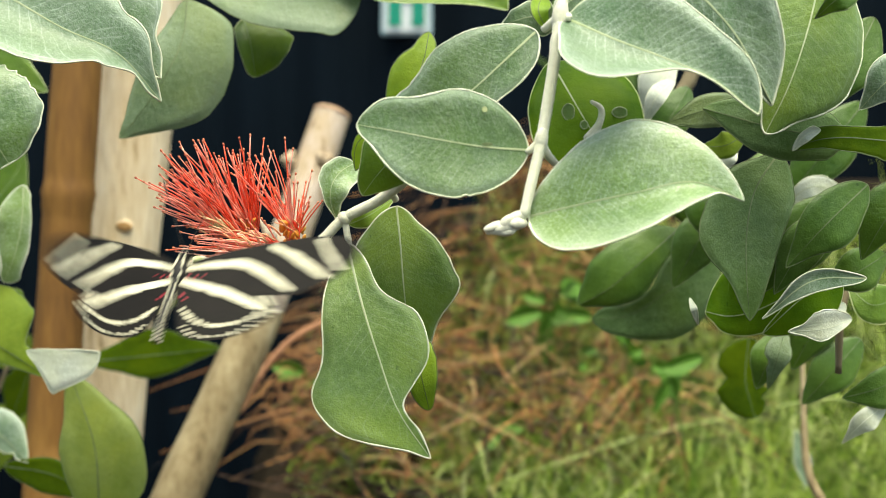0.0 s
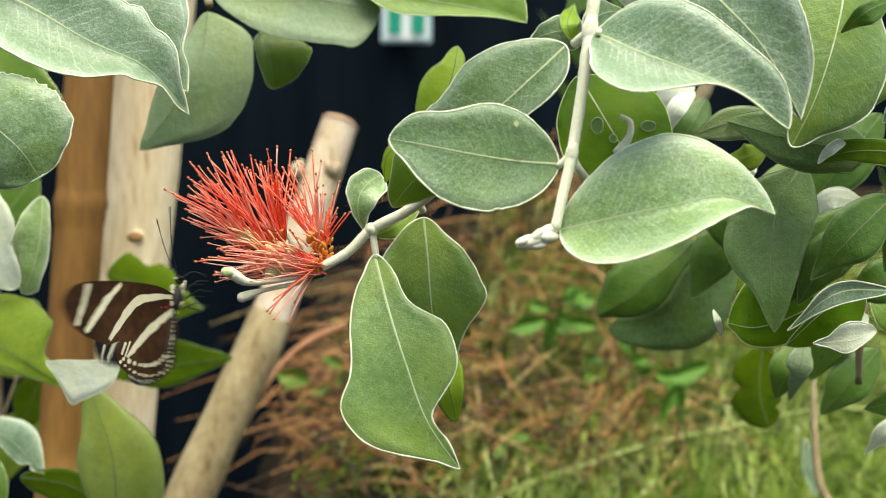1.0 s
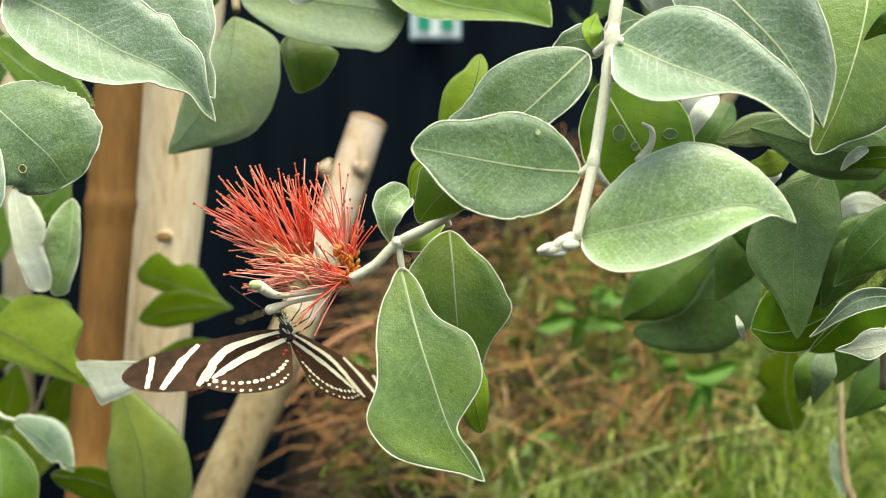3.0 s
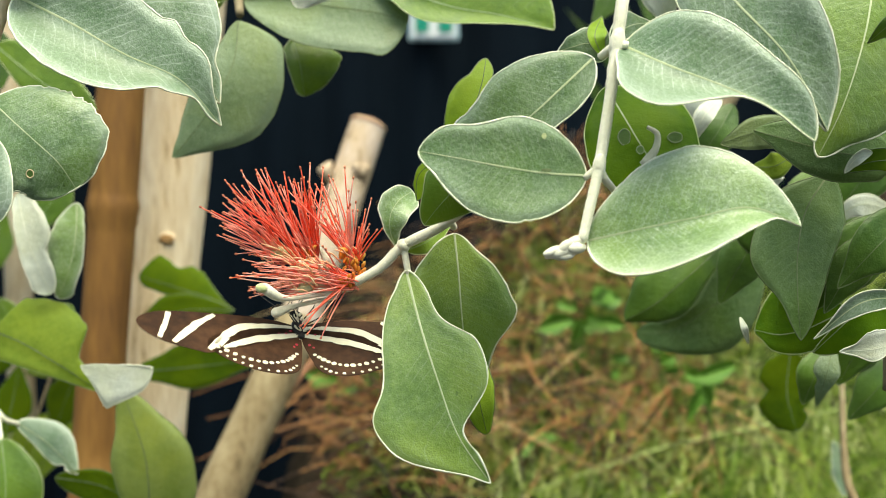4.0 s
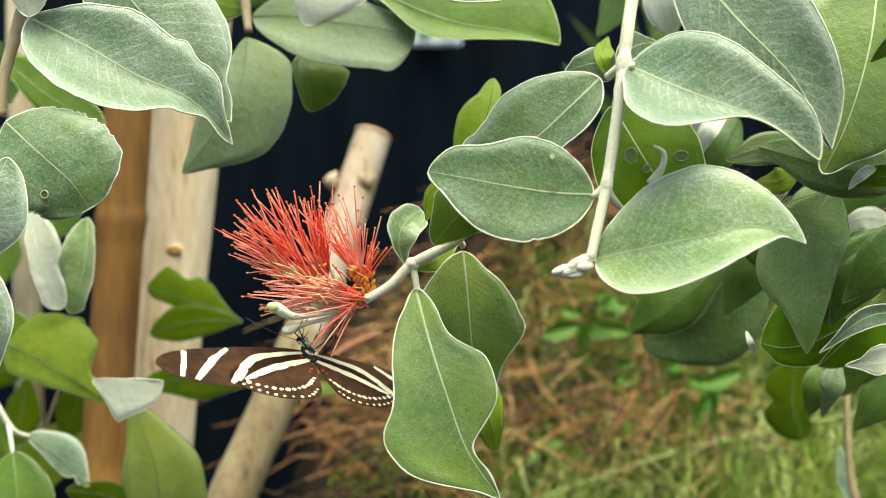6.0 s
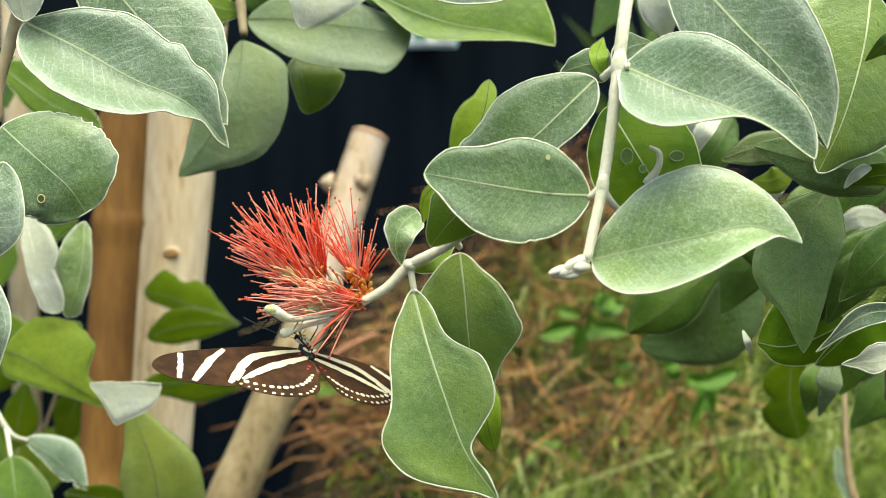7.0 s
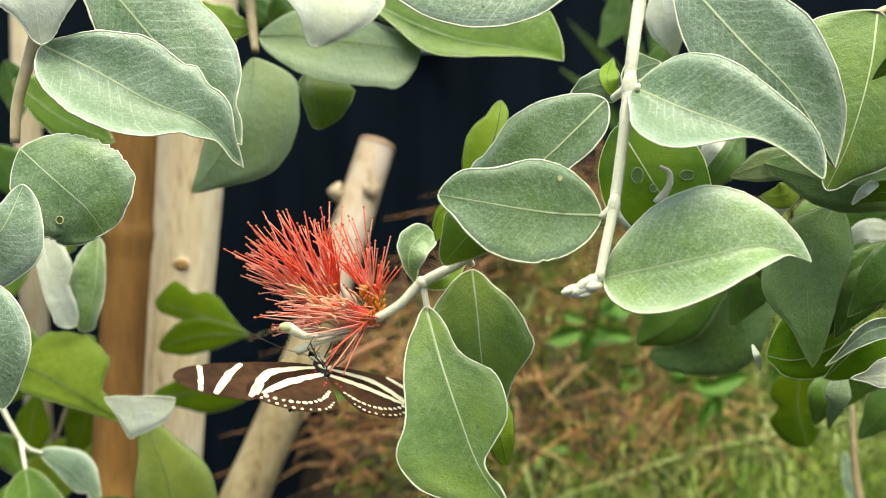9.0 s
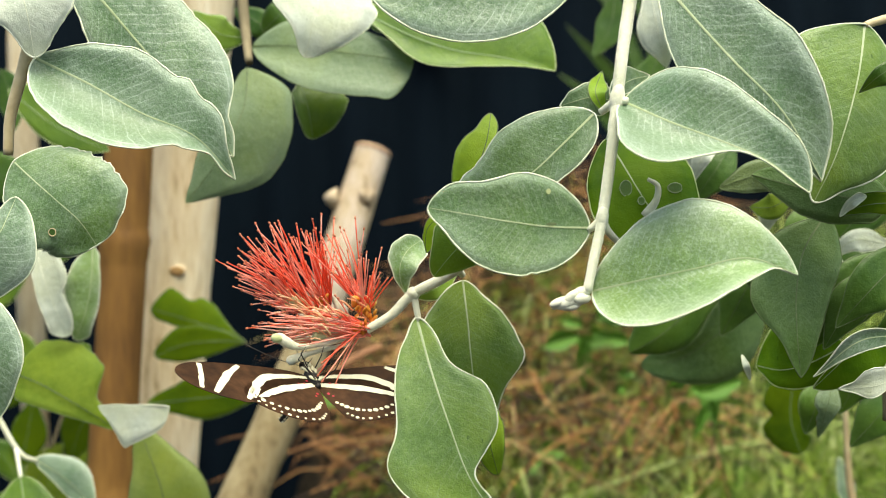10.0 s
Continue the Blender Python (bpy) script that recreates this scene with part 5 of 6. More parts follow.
    for c, n in (((-0.0395, 0.3225, 0.2945), 16), ((-0.0343, 0.3212, 0.2909), 14), ((-0.0331, 0.3209, 0.2876), 14), ((-0.0292, 0.3220, 0.2893), 12), ((-0.0212, 0.3251, 0.2917), 8)):
        for i in range(n):
            a = Vector(c) + Vector((rng.uniform(-1, 1) * 0.004, rng.uniform(-0.004, -0.001), rng.uniform(-1, 1) * 0.003))
            d = Vector((rng.uniform(-1, -0.3), rng.uniform(-0.4, 0.1), rng.uniform(0.1, 0.8))).normalized() * rng.uniform(0.003, 0.006)
            bm = bmesh.new()
            tube(bm, [a, a + d * 0.5 + Vector((0, 0, 0.0004)), a + d], [0.00024, 0.00022, 0.00016], 5)
            part("filament_base", bm, PALE_FILAMENT, flower)
    for c, r in (((-0.0212, 0.3251, 0.2917), 0.0024), ((-0.0212, 0.3251, 0.2917), 0.0030), ((-0.0327, 0.3273, 0.2943), 0.0020), ((-0.0228, 0.3228, 0.2869), 0.0020)):
        for i in range(7):
            a = Vector(c) + Vector((rng.uniform(-1, 1), rng.uniform(-1.2, -0.5), rng.uniform(-1, 1))) * r
            bm = bmesh.new()
            blob(bm, a, (0.0005, 0.0005, 0.0011), (rng.uniform(-1, 1), -0.3, 1), seg=8, rings=5)
            part("nectar_disc", bm, CUP, flower)
    for pts, r0, r1, m in (([(-0.0224, 0.3247, 0.2849), (-0.0321, 0.3206, 0.2834), (-0.0388, 0.3146, 0.2835), (-0.0429, 0.3117, 0.2863)], 0.0006, 0.0014, FELT), ([(-0.0257, 0.3245, 0.2827), (-0.0359, 0.3214, 0.2808), (-0.0412, 0.3203, 0.2791)], 0.0006, 0.0013, FELT), ([(-0.0317, 0.3295, 0.2966), (-0.0279, 0.3291, 0.2914)], 0.0007, 0.0017, FELT)):
        bm = bmesh.new()
        c = curve(pts, 12)
        tube(bm, c, [r0 + (r1 - r0) * step(0.45, 0.9, i / 11) for i in range(12)], 10)
        blob(bm, c[-1], (r1 * 1.05, r1 * 1.05, r1 * 1.1), c[-1] - c[-2], seg=10, rings=6)
        bl = part("flower_bud", bm, m, b, "pale felted flower bud")
    bm = bmesh.new()
    blob(bm, (-0.0436, 0.3106, 0.2865), (0.0013, 0.0013, 0.0016), (-1, -0.5, 0.3))
    part("bud_tip", bm, FELT_GREEN, bl)
    leaf(b, [(-0.0069, 0.3201, 0.2900), (-0.0030, 0.3117, 0.2765), (0.0015, 0.3053, 0.2635), (0.0065, 0.3010, 0.2507), (0.0145, 0.2987, 0.2393)], (2.9, 3.9, 4.4, 5.3, 7.9, 11.6, 12.9, 13.0, 12.4, 10.3, 6.2, 1.8, 1.3, 1.7, 1.1), (3.5, 6.3, 8.3, 9.8, 10.9, 11.8, 12.9, 14.8, 17.8, 18.8, 18.0, 15.2, 10.5, 6.1, 2.8), (0.15, 0.18), HANGING, 0.8)
    leaf(b, [(0.0057, 0.3220, 0.2999), (0.0068, 0.3203, 0.2897), (0.0076, 0.3206, 0.2793), (0.0087, 0.3229, 0.2686), (0.0101, 0.3271, 0.2573)], (4.7, 8.8, 11.6, 13.3, 14.6, 12.1, 8.5, 6.3, 4.3), (7.4, 11.2, 13.0, 13.9, 13.9, 13.3, 11.5, 9.7, 5.9), (0.2, 0.15), HANGING, 0.9)
    leaf(b, [(0.0100, 0.3242, 0.2670), (0.0109, 0.3199, 0.2625), (0.0119, 0.3177, 0.2577), (0.0131, 0.3175, 0.2525), (0.0144, 0.3193, 0.2469)], (2.5, 4.1, 4.4, 4.8, 4.5, 4.1, 3.5, 2.6, 1.8), (0.9, 1.6, 2.3, 3.1, 3.3, 3.5, 3.6, 3.2, 2.4), (0.1, 0.1), YOUNG, 0.5)
    leaf(b, [(0.0116, 0.2909, 0.3173), (0.0079, 0.2887, 0.3143), (0.0044, 0.2884, 0.3111), (0.0012, 0.2902, 0.3075), (-0.0018, 0.2939, 0.3035)], (4.4, 5.5, 6.5, 6.8, 6.2, 5.4, 4.5, 3.5, 2.0), (2.2, 4.5, 6.9, 7.6, 7.6, 6.2, 4.9, 3.8, 2.7), (-0.2, 0.1), GREEN, 0.6)
    leaf(b, [(0.0022, 0.2950, 0.3187), (-0.0008, 0.2949, 0.3177), (-0.0031, 0.2950, 0.3156), (-0.0038, 0.2954, 0.3125), (-0.0036, 0.2960, 0.3093)], (1.4, 2.4, 2.7, 2.9, 2.9, 2.8, 2.4, 2.1, 1.6), (0.7, 1.5, 1.4, 1.3, 0.9, 0.7, 0.8, 0.4, 0.2), (0.2, 0.1), YOUNG, 0.6)
    leaf(b, [(-0.0099, 0.3225, 0.2964), (-0.0112, 0.3203, 0.3007), (-0.0110, 0.3201, 0.3050), (-0.0089, 0.3219, 0.3086), (-0.0054, 0.3256, 0.3110)], (0.3, 0.6, 1.0, 1.5, 1.8, 2.5, 3.6, 4.0, 4.3, 3.8, 3.5, 3.0, 2.0), (1.1, 1.9, 2.5, 3.3, 4.2, 4.6, 4.7, 4.7, 4.8, 4.8, 4.7, 4.5, 3.9), (0.35, 0.3), SAGE, 0.5)
    leaf(b, [(-0.0072, 0.3324, 0.2946), (-0.0018, 0.3301, 0.2971), (0.0048, 0.3359, 0.3014)], (2.2, 2.8, 2.5, 1.2), (2.2, 3.1, 2.8, 1.2), (0.1, 0.1), GREEN, 0.90)
    return b


main_branch = build_main()
right_branch = build_right()
left_branch = build_left()
low_branch = build_low()
strap_plant = build_strap_plant()
top_branch = build_top()
flower_branch = build_flower()


# ---- butterfly ----
def spline(pts, n):
    return [(p.x, p.y) for p in curve([(x, y, 0) for x, y in pts], n)]


def flat_piece(name, parent, mirror, pts, material, z=0.00011):
    """A thin flat marking that shows on both faces of a wing. Millimetres."""
    sx = -0.001 if mirror else 0.001
    bm = bmesh.new()
    top = [bm.verts.new((x * sx, y * 0.001, z)) for x, y in pts]
    low = [bm.verts.new((x * sx, y * 0.001, -z)) for x, y in pts]
    bm.faces.new(top)
    bm.faces.new(low[::-1])
    n = len(pts)
    for i in range(n):
        bm.faces.new((top[i], low[i], low[(i + 1) % n], top[(i + 1) % n]))
    bmesh.ops.triangulate(bm, faces=list(bm.faces), ngon_method="EAR_CLIP")
    bmesh.ops.recalc_face_normals(bm, faces=list(bm.faces))
    return obj(name, bm, material, parent, smooth=False)


def strip(name, parent, mirror, a, b, material, z=0.00011):
    """A band between two edges, on both faces of a wing. Millimetres."""
    sx = -0.001 if mirror else 0.001
    bm = bmesh.new()
    for zz in (z, -z):
        rows = [(bm.verts.new((p[0] * sx, p[1] * 0.001, zz)), bm.verts.new((q[0] * sx, q[1] * 0.001, zz))) for p, q in zip(a, b)]
        for r0, r1 in zip(rows, rows[1:]):
            bm.faces.new((r0[0], r0[1], r1[1], r1[0]))
    return obj(name, bm, material, parent, smooth=False)


def wing(name, parent, mirror, outline, stripes, rows, spots):
    """One wing, flat, hinge at the origin: black above, brown below, with cream bands and dots. Millimetres."""
    sx = -0.001 if mirror else 0.001
    bm = bmesh.new()
    rim = spline(outline + [outline[0]], 90)[:-1]
    top = [bm.verts.new((x * sx, y * 0.001, 0.00006)) for x, y in rim]
    low = [bm.verts.new((x * sx, y * 0.001, -0.00006)) for x, y in rim]
    bm.faces.new(top).material_index = 1
    bm.faces.new(low[::-1])
    for i in range(len(rim)):
        j = (i + 1) % len(rim)
        bm.faces.new((top[i], low[i], low[j], top[j]))
    bmesh.ops.triangulate(bm, faces=list(bm.faces), ngon_method="EAR_CLIP")
    bmesh.ops.recalc_face_normals(bm, faces=list(bm.faces))
    w_ob = obj(name, bm, [WING_UNDER, WING_UPPER], parent, smooth=False)
    for pts, widths in stripes:
        n = 18
        c = spline(pts, n)
        a, b = [], []
        for i, (x, y) in enumerate(c):
            x0, y0 = c[max(i - 1, 0)]
            x1, y1 = c[min(i + 1, n - 1)]
            l = math.hypot(x1 - x0, y1 - y0)
            u = i / (n - 1) * (len(widths) - 1)
            k = min(int(u), len(widths) - 2)
            w = (widths[k] * (1 - u + k) + widths[k + 1] * (u - k)) / 2
            wa = w * (1 + 0.4 * noise.noise(Vector((x * 0.8, y * 0.8, 2))))
            wb = w * (1 + 0.4 * noise.noise(Vector((x * 0.8, y * 0.8, 7))))
            a.append((x - (y1 - y0) / l * wa, y + (x1 - x0) / l * wa))
            b.append((x + (y1 - y0) / l * wb, y - (x1 - x0) / l * wb))
        strip("band", w_ob, mirror, a, b, CREAM)
    for pts, n, r in rows:
        for i, (x, y) in enumerate(spline(pts, n)):
            rr = r * (0.8 + 0.4 * ((i * 7) % 5) / 4)
            flat_piece("wing_dot", w_ob, mirror, [(x + rr * math.cos(k * math.pi / 5), y + 0.85 * rr * math.sin(k * math.pi / 5)) for k in range(10)], CREAM, 0.00012)
    for x, y, r in spots:
        flat_piece("red_spot", w_ob, mirror, [(x + r * math.cos(k * math.pi / 4), y + r * math.sin(k * math.pi / 4)) for k in range(8)], RED_SPOT, 0.00013)
    return w_ob


FORE = [(0.5, 2.0), (5, 4.8), (11, 7.2), (21, 10.2), (32, 12.8), (38.5, 13.2), (42.6, 11.4), (43.2, 8.4), (41.2, 4.4), (37.4, 0.8), (32.5, -2.2), (28.5, -3.9), (16, -3.2), (6, -1.8), (0.5, -1.0)]
FORE_BANDS = [([(1.5, 1.4), (8, 3.0), (15, 3.9), (21, 2.0), (28.8, -2.7)], (1.1, 1.7, 2.3, 2.6, 1.2)),
              ([(21.3, 9.6), (25.5, 7.9), (29, 6.3), (33.4, 3.6), (36.9, 1.5)], (1.2, 1.7, 2.2, 1.9, 1.2)),
              ([(33.3, 12.5), (35.2, 9.6), (37.2, 7.0), (39.8, 3.9)], (1.4, 1.3, 1.5, 1.1))]
HIND = [(0.5, 0.5), (6, -0.2), (14, -1.2), (22, -3.2), (26.5, -6.4), (26.5, -10), (22, -14.2), (15, -17.2), (8, -17.8), (4, -16), (2, -11), (0.5, -5)]
HIND_BANDS = [([(1.2, -2.2), (7, -3.4), (14, -5.2), (20, -7.8), (23, -9.2)], (1.5, 2.1, 2.4, 1.8, 0.8)), ([(22.8, -5.4), (25, -8.0)], (0.8, 0.9)), ([(21.0, -5.6), (23.8, -8.8)], (0.6, 0.7))]
HIND_DOTS = [([(3.2, -9.8), (6.8, -12.7), (12, -13.9), (18, -12.6), (24.5, -9.2)], 14, 0.66), ([(4.4, -14.4), (8, -16.8), (15, -16.3), (21, -13.6), (25.8, -9.6)], 13, 0.46)]


def build_butterfly():
    b = tagged(new("butterfly"), "black-brown butterfly with cream zebra bands and dotted wing edges", "butterfly")
    bm = bmesh.new()
    blob(bm, (0, 0.0008, -0.0001), (0.0019, 0.0018, 0.0034), (0, 1, 0), 0, 14, 10)
    for x, y in ((0.0014, 0.002), (-0.0014, 0.002), (0.0016, -0.001), (-0.0016, -0.001), (0.0011, 0.0035), (-0.0011, 0.0035)):
        blob(bm, (x * 0.75, y, -0.0015), (0.0004, 0.0005, 0.0013), (2 * x, 0.003 + 0.4 * y, 0), 1, 6, 5)
        blob(bm, (x * 0.7, y, 0.0012), (0.0004, 0.0004, 0.0008), (0.2 * x, 1, 0), 1, 6, 5)
    obj("thorax", bm, [FUR, CREAM], b)
    bm = bmesh.new()
    c = curve([(0, 0.001, 0.0002), (0, -0.005, 0.0004), (0, -0.0105, 0.0006), (0, -0.0160, 0.0002)], 30)
    tube(bm, c, [0.0007 + 0.0004 * math.sin(math.pi * (i / 29) ** 1.5) for i in range(30)], 12)
    for i in range(2, 29, 2):
        for sx in (-1, 1):
            for zz in (-0.0009, 0.0009):
                blob(bm, c[i] + Vector((sx * 0.0007, 0, zz * 0.75)), (0.00026, 0.00026, 0.0005), (0, 1, 0), 1, 6, 4)
    tail = obj("abdomen", bm, [FUR, CREAM], b)
    bm = bmesh.new()
    blob(bm, (0, 0.0056, -0.0006), (0.0013, 0.0013, 0.0013), (0, 1, 0), 0)
    for sx in (-1, 1):
        blob(bm, (sx * 0.0006, 0.0060, 0.0006), (0.0003, 0.0003, 0.0004), (0, 0, 1), 1, 6, 4)
        blob(bm, (sx * 0.0005, 0.0048, -0.0018), (0.0004, 0.0004, 0.0011), (sx * 0.5, 1, 0), 1, 6, 4)
        blob(bm, (sx * 0.0016, 0.0036, -0.0010), (0.0005, 0.0004, 0.0012), (sx * 0.8, 1, 0), 1, 6, 4)
    head = obj("head", bm, [FUR, CREAM], b)
    for sx in (-1, 1):
        bm = bmesh.new()
        blob(bm, (sx * 0.0011, 0.0060, -0.0006), (0.0007, 0.0007, 0.0009), (0, 0, 1), 0)
        part("eye", bm, WING_UPPER, head)
        bm = bmesh.new()
        tube(bm, curve([(sx * 0.0005, 0.0066, 0.0003), (sx * 0.004, 0.014, 0.0035), (sx * 0.0085, 0.023, 0.006)], 10), [0.00011] * 8 + [0.00018, 0.00022], 5)
        part("antenna", bm, FUR, head)
        for y0, fx, fy, fz in ((0.003, 0.0030, 0.006, -0.0075), (0.0005, 0.0050, 0.003, -0.0085), (-0.002, 0.0045, -0.001, -0.0080)):
            bm = bmesh.new()
            tube(bm, [(sx * 0.0012, y0, -0.002), (sx * fx * 1.1, (y0 + fy) / 2 + 0.001, -0.0045), (sx * fx, fy, fz)], [0.00020, 0.00016, 0.00009], 5)
            part("leg", bm, FUR, b)
    bm = bmesh.new()
    tube(bm, curve([(0, 0.0066, -0.0012), (0, 0.0085, -0.004), (0.0005, 0.0075, -0.0075)], 8), [0.00013] * 8, 5)
    part("proboscis", bm, FUR, head)
    wings = []
    for mirror in (False, True):
        f = wing("forewing", b, mirror, FORE, FORE_BANDS, [], [(4.5, -0.6, 0.35), (6.5, -0.2, 0.3)])
        h = wing("hindwing", b, mirror, HIND, HIND_BANDS, HIND_DOTS, [(2.2, -6.0, 0.45), (3.2, -7.0, 0.35), (2.6, -0.6, 0.4)])
        wings.append((f, h))
    return b, wings, tail


butterfly, wings, abdomen = build_butterfly()


def build_far_butterfly():
    """A small orange butterfly that flutters far behind the trees, wings half open."""
    b = tagged(new("orange_butterfly"), "small orange butterfly with dark wing edges fluttering before the wall", "butterfly")
    bm = bmesh.new()
    blob(bm, (0, 0, 0), (0.0016, 0.0016, 0.008), (0, 1, 0), 0, 10, 8)
    part("body", bm, FUR, b)
    fore = [(0.5, 4), (5, 9), (12, 14), (18, 15), (19, 11), (15, 5), (9, 1), (1, 0)]
    hind = [(1, 0), (9, 1), (14, -2), (15, -7), (11, -12), (5, -13), (1, -6)]
    for mirror in (False, True):
        for name, shape in (("forewing", fore), ("hindwing", hind)):
            rim = spline(shape + [shape[0]], 40)[:-1]
            cx, cy = sum(x for x, y in rim) / len(rim), sum(y for x, y in rim) / len(rim)
            w_ob = flat_piece(name, b, mirror, rim, FUR, 0.0001)
            flat_piece("orange_field", w_ob, mirror, [(cx + (x - cx) * 0.8, cy + (y - cy) * 0.8) for x, y in rim], ORANGE, 0.00018)
            w_ob.matrix_basis = pose(0, 0, 0, 0, 40 if mirror else -40, 0)
    return b


far_butterfly = build_far_butterfly()


# ---- undergrowth ----
def scatter_tubes(name, material, n, area, length, radius, rng, rise, label, category, sides=4, flat=False, curl=1.0):
    verts, faces = [], []
    x0, x1, y0, y1 = area
    made = 0
    while made < n:
        x, y = rng.uniform(x0, x1), rng.uniform(y0, y1)
        z = ground_z(x, y)
        edge = min(x - x0, x1 - x, y - y0, y1 - y)
        if z < -0.05 or edge < 0.05 * (0.5 + noise.noise(Vector((x * 14, y * 14, 1)))):
            continue
        made += 1
        ln = rng.uniform(*length)
        a = rng.uniform(0, 2 * math.pi)
        p = Vector((x, y, z + rng.uniform(0, 0.02)))
        d = Vector((math.cos(a), 0.6 * math.sin(a), rng.uniform(*rise))).normalized()
        turn = Vector((rng.gauss(0, 1), rng.gauss(0, 1), rng.gauss(-0.5, 0.8))).normalized() * curl * rng.uniform(0.5, 1.1)
        if x < -0.06:
            d.x, turn.x = abs(d.x), abs(turn.x)
        r = rng.uniform(*radius)
        seg = 9
        start = len(verts)
        for i in range(seg):
            u = i / (seg - 1)
            s1 = d.cross(Vector((0.2, 0.5, 0.8))).normalized()
            s2 = d.cross(s1)
            rr = r * (1 - 0.75 * u * u)
            for k in range(sides):
                c, s = math.cos(2 * math.pi * k / sides), math.sin(2 * math.pi * k / sides)
                q = p + s1 * rr * c + s2 * rr * s * (0.25 if flat else 1)
                verts.append(q[:])
            p = p + d * ln / (seg - 1)
            d = (d + turn / seg).normalized()
            g = ground_z(p.x, p.y) + 0.004
            if p.z > g + 0.06:
                d.z = min(d.z, -0.15)
            if p.z < g:
                p.z = g
        for i in range(seg - 1):
            for k in range(sides):
                o = start + i * sides
                faces.append((o + k, o + (k + 1) % sides, o + sides + (k + 1) % sides, o + sides + k))
    me = bpy.data.meshes.new(name)
    me.from_pydata(verts, [], faces)
    me.materials.append(material)
    me.polygons.foreach_set("use_smooth", [True] * len(faces))
    return tagged(new(name, me), label, category, kind="stuff")


def build_undergrowth():
    rng = random.Random(5)
    scatter_tubes("dry_needles", NEEDLES, 460, (-0.15, 0.0, 1.00, 1.48), (0.06, 0.20), (0.0006, 0.0013), rng, (-0.2, 1.1), "loose edge of a heap of dry reddish needles", "dry needles", curl=5.0)
    scatter_tubes("dry_needles", NEEDLES, 620, (-0.02, 0.27, 1.0, 1.48), (0.08, 0.26), (0.0007, 0.0014), rng, (0.0, 1.5), "tangled heap of dry reddish-brown needles", "dry needles", curl=5.5)
    scatter_tubes("dry_needles", NEEDLES, 120, (-0.13, 0.22, 1.0, 1.42), (0.10, 0.26), (0.0008, 0.0013), rng, (0.1, 1.6), "thick curling reddish dry stems in the heap", "dry needles", sides=6, curl=6.0)
    scatter_tubes("grass", GRASS, 7600, (0.03, 0.72, 0.84, 1.36), (0.05, 0.13), (0.0005, 0.0011), rng, (-0.4, 0.9), "fine yellow-green grass on the bank", "grass", flat=True, curl=4.6)
    scatter_tubes("grass", GRASS, 1900, (-0.12, 0.27, 0.98, 1.45), (0.03, 0.09), (0.0006, 0.0013), rng, (0.0, 1.2), "sparse grass among dry needles", "grass", flat=True, curl=3.5)
    for c, n, r in (((0.1534, 1.1401, 0.1772), 6, 0.028), ((0.1353, 1.1687, 0.1572), 4, 0.024), ((0.1689, 1.1373, 0.1343), 2, 0.018), ((0.0948, 1.0334, 0.0836), 2, 0.014), ((-0.0844, 1.1654, 0.1164), 5, 0.020), ((0.2394, 0.9875, 0.1394), 5, 0.026), ((0.2076, 1.0881, 0.1471), 4, 0.022)):
        c = Vector(c)
        g = Vector((c.x, c.y + 0.01, ground_z(c.x, c.y + 0.01)))
        weed = tagged(new("weed"), "small broad-leaved green weed growing on the bank", "weed", "weeds on the bank")
        for i in range(n):
            tip = c + Vector((rng.uniform(-1, 1), rng.uniform(-0.6, 0.6), rng.uniform(-0.8, 0.8))) * r
            d = Vector((rng.uniform(-1, 1), rng.uniform(-0.4, 0.2), rng.uniform(-0.6, 0.6))).normalized()
            sd = d.cross(Vector((0.1, -1, 0.3))).normalized()
            ln, w = rng.uniform(0.016, 0.038), rng.uniform(0.004, 0.011)
            prof = [(0, 0.0), (0.12, 0.55), (0.3, 0.95), (0.5, 1.0), (0.7, 0.75), (0.88, 0.35), (1.0, 0.0)]
            bm = bmesh.new()
            rib = [bm.verts.new(tip + d * ln * q + Vector((0, 0.002, -0.006 * q * q))) for q, k in prof]
            for sg in (1, -1):
                edge = [bm.verts.new(rib[m].co + sd * w * k * sg * rng.uniform(0.85, 1.1) + Vector((0, -0.003 * k, 0))) for m, (q, k) in enumerate(prof)]
                for m in range(len(prof) - 1):
                    bm.faces.new((rib[m], edge[m], edge[m + 1], rib[m + 1]))
            part("leaf", bm, WEED, weed)
            bm = bmesh.new()
            tube(bm, [g, (g + tip) / 2 + Vector((0, 0, 0.01)), tip], [0.0008, 0.0007, 0.0005], 5, closed_ends=False)
            part("stalk", bm, WEED, weed)
    for a, b, r in (((0.0758, 0.9811, 0.0512), (0.2900, 1.0350, 0.0980), 0.0016), ((0.2995, 0.9859, 0.1131), (0.3845, 0.9666, 0.1207), 0.0013)):
        bm = bmesh.new()
        a, b = Vector(a), Vector(b)
        pts = curve([a, (a + b) / 2 + Vector((0, 0, 0.006)), b], 16)
        tube(bm, pts, [r * (1 + 0.1 * noise.noise(p * 60)) for p in pts], 10)
        tagged(obj("straw_stalk", bm, STRAW), "long yellow-green straw lying on the grass", "stalk", "straws on the grass")


build_undergrowth()


def build_dry_stem():
    pts = curve([(-0.054, 0.99, 0.1882), (-0.0715, 0.98, 0.1821), (-0.0899, 0.96, 0.1731), (-0.104, 0.94, 0.1593), (-0.1144, 0.92, 0.1445), (-0.1214, 0.9, 0.1279)], 24)
    bm = bmesh.new()
    tube(bm, pts, [0.0030 * (1 + 0.12 * noise.noise(p * 50)) * (1 - 0.3 * i / 23) for i, p in enumerate(pts)], 10)
    tagged(obj("dry_stem", bm, RED_STEM), "reddish-brown dry stem leaning over the needle heap", "stem")


build_dry_stem()


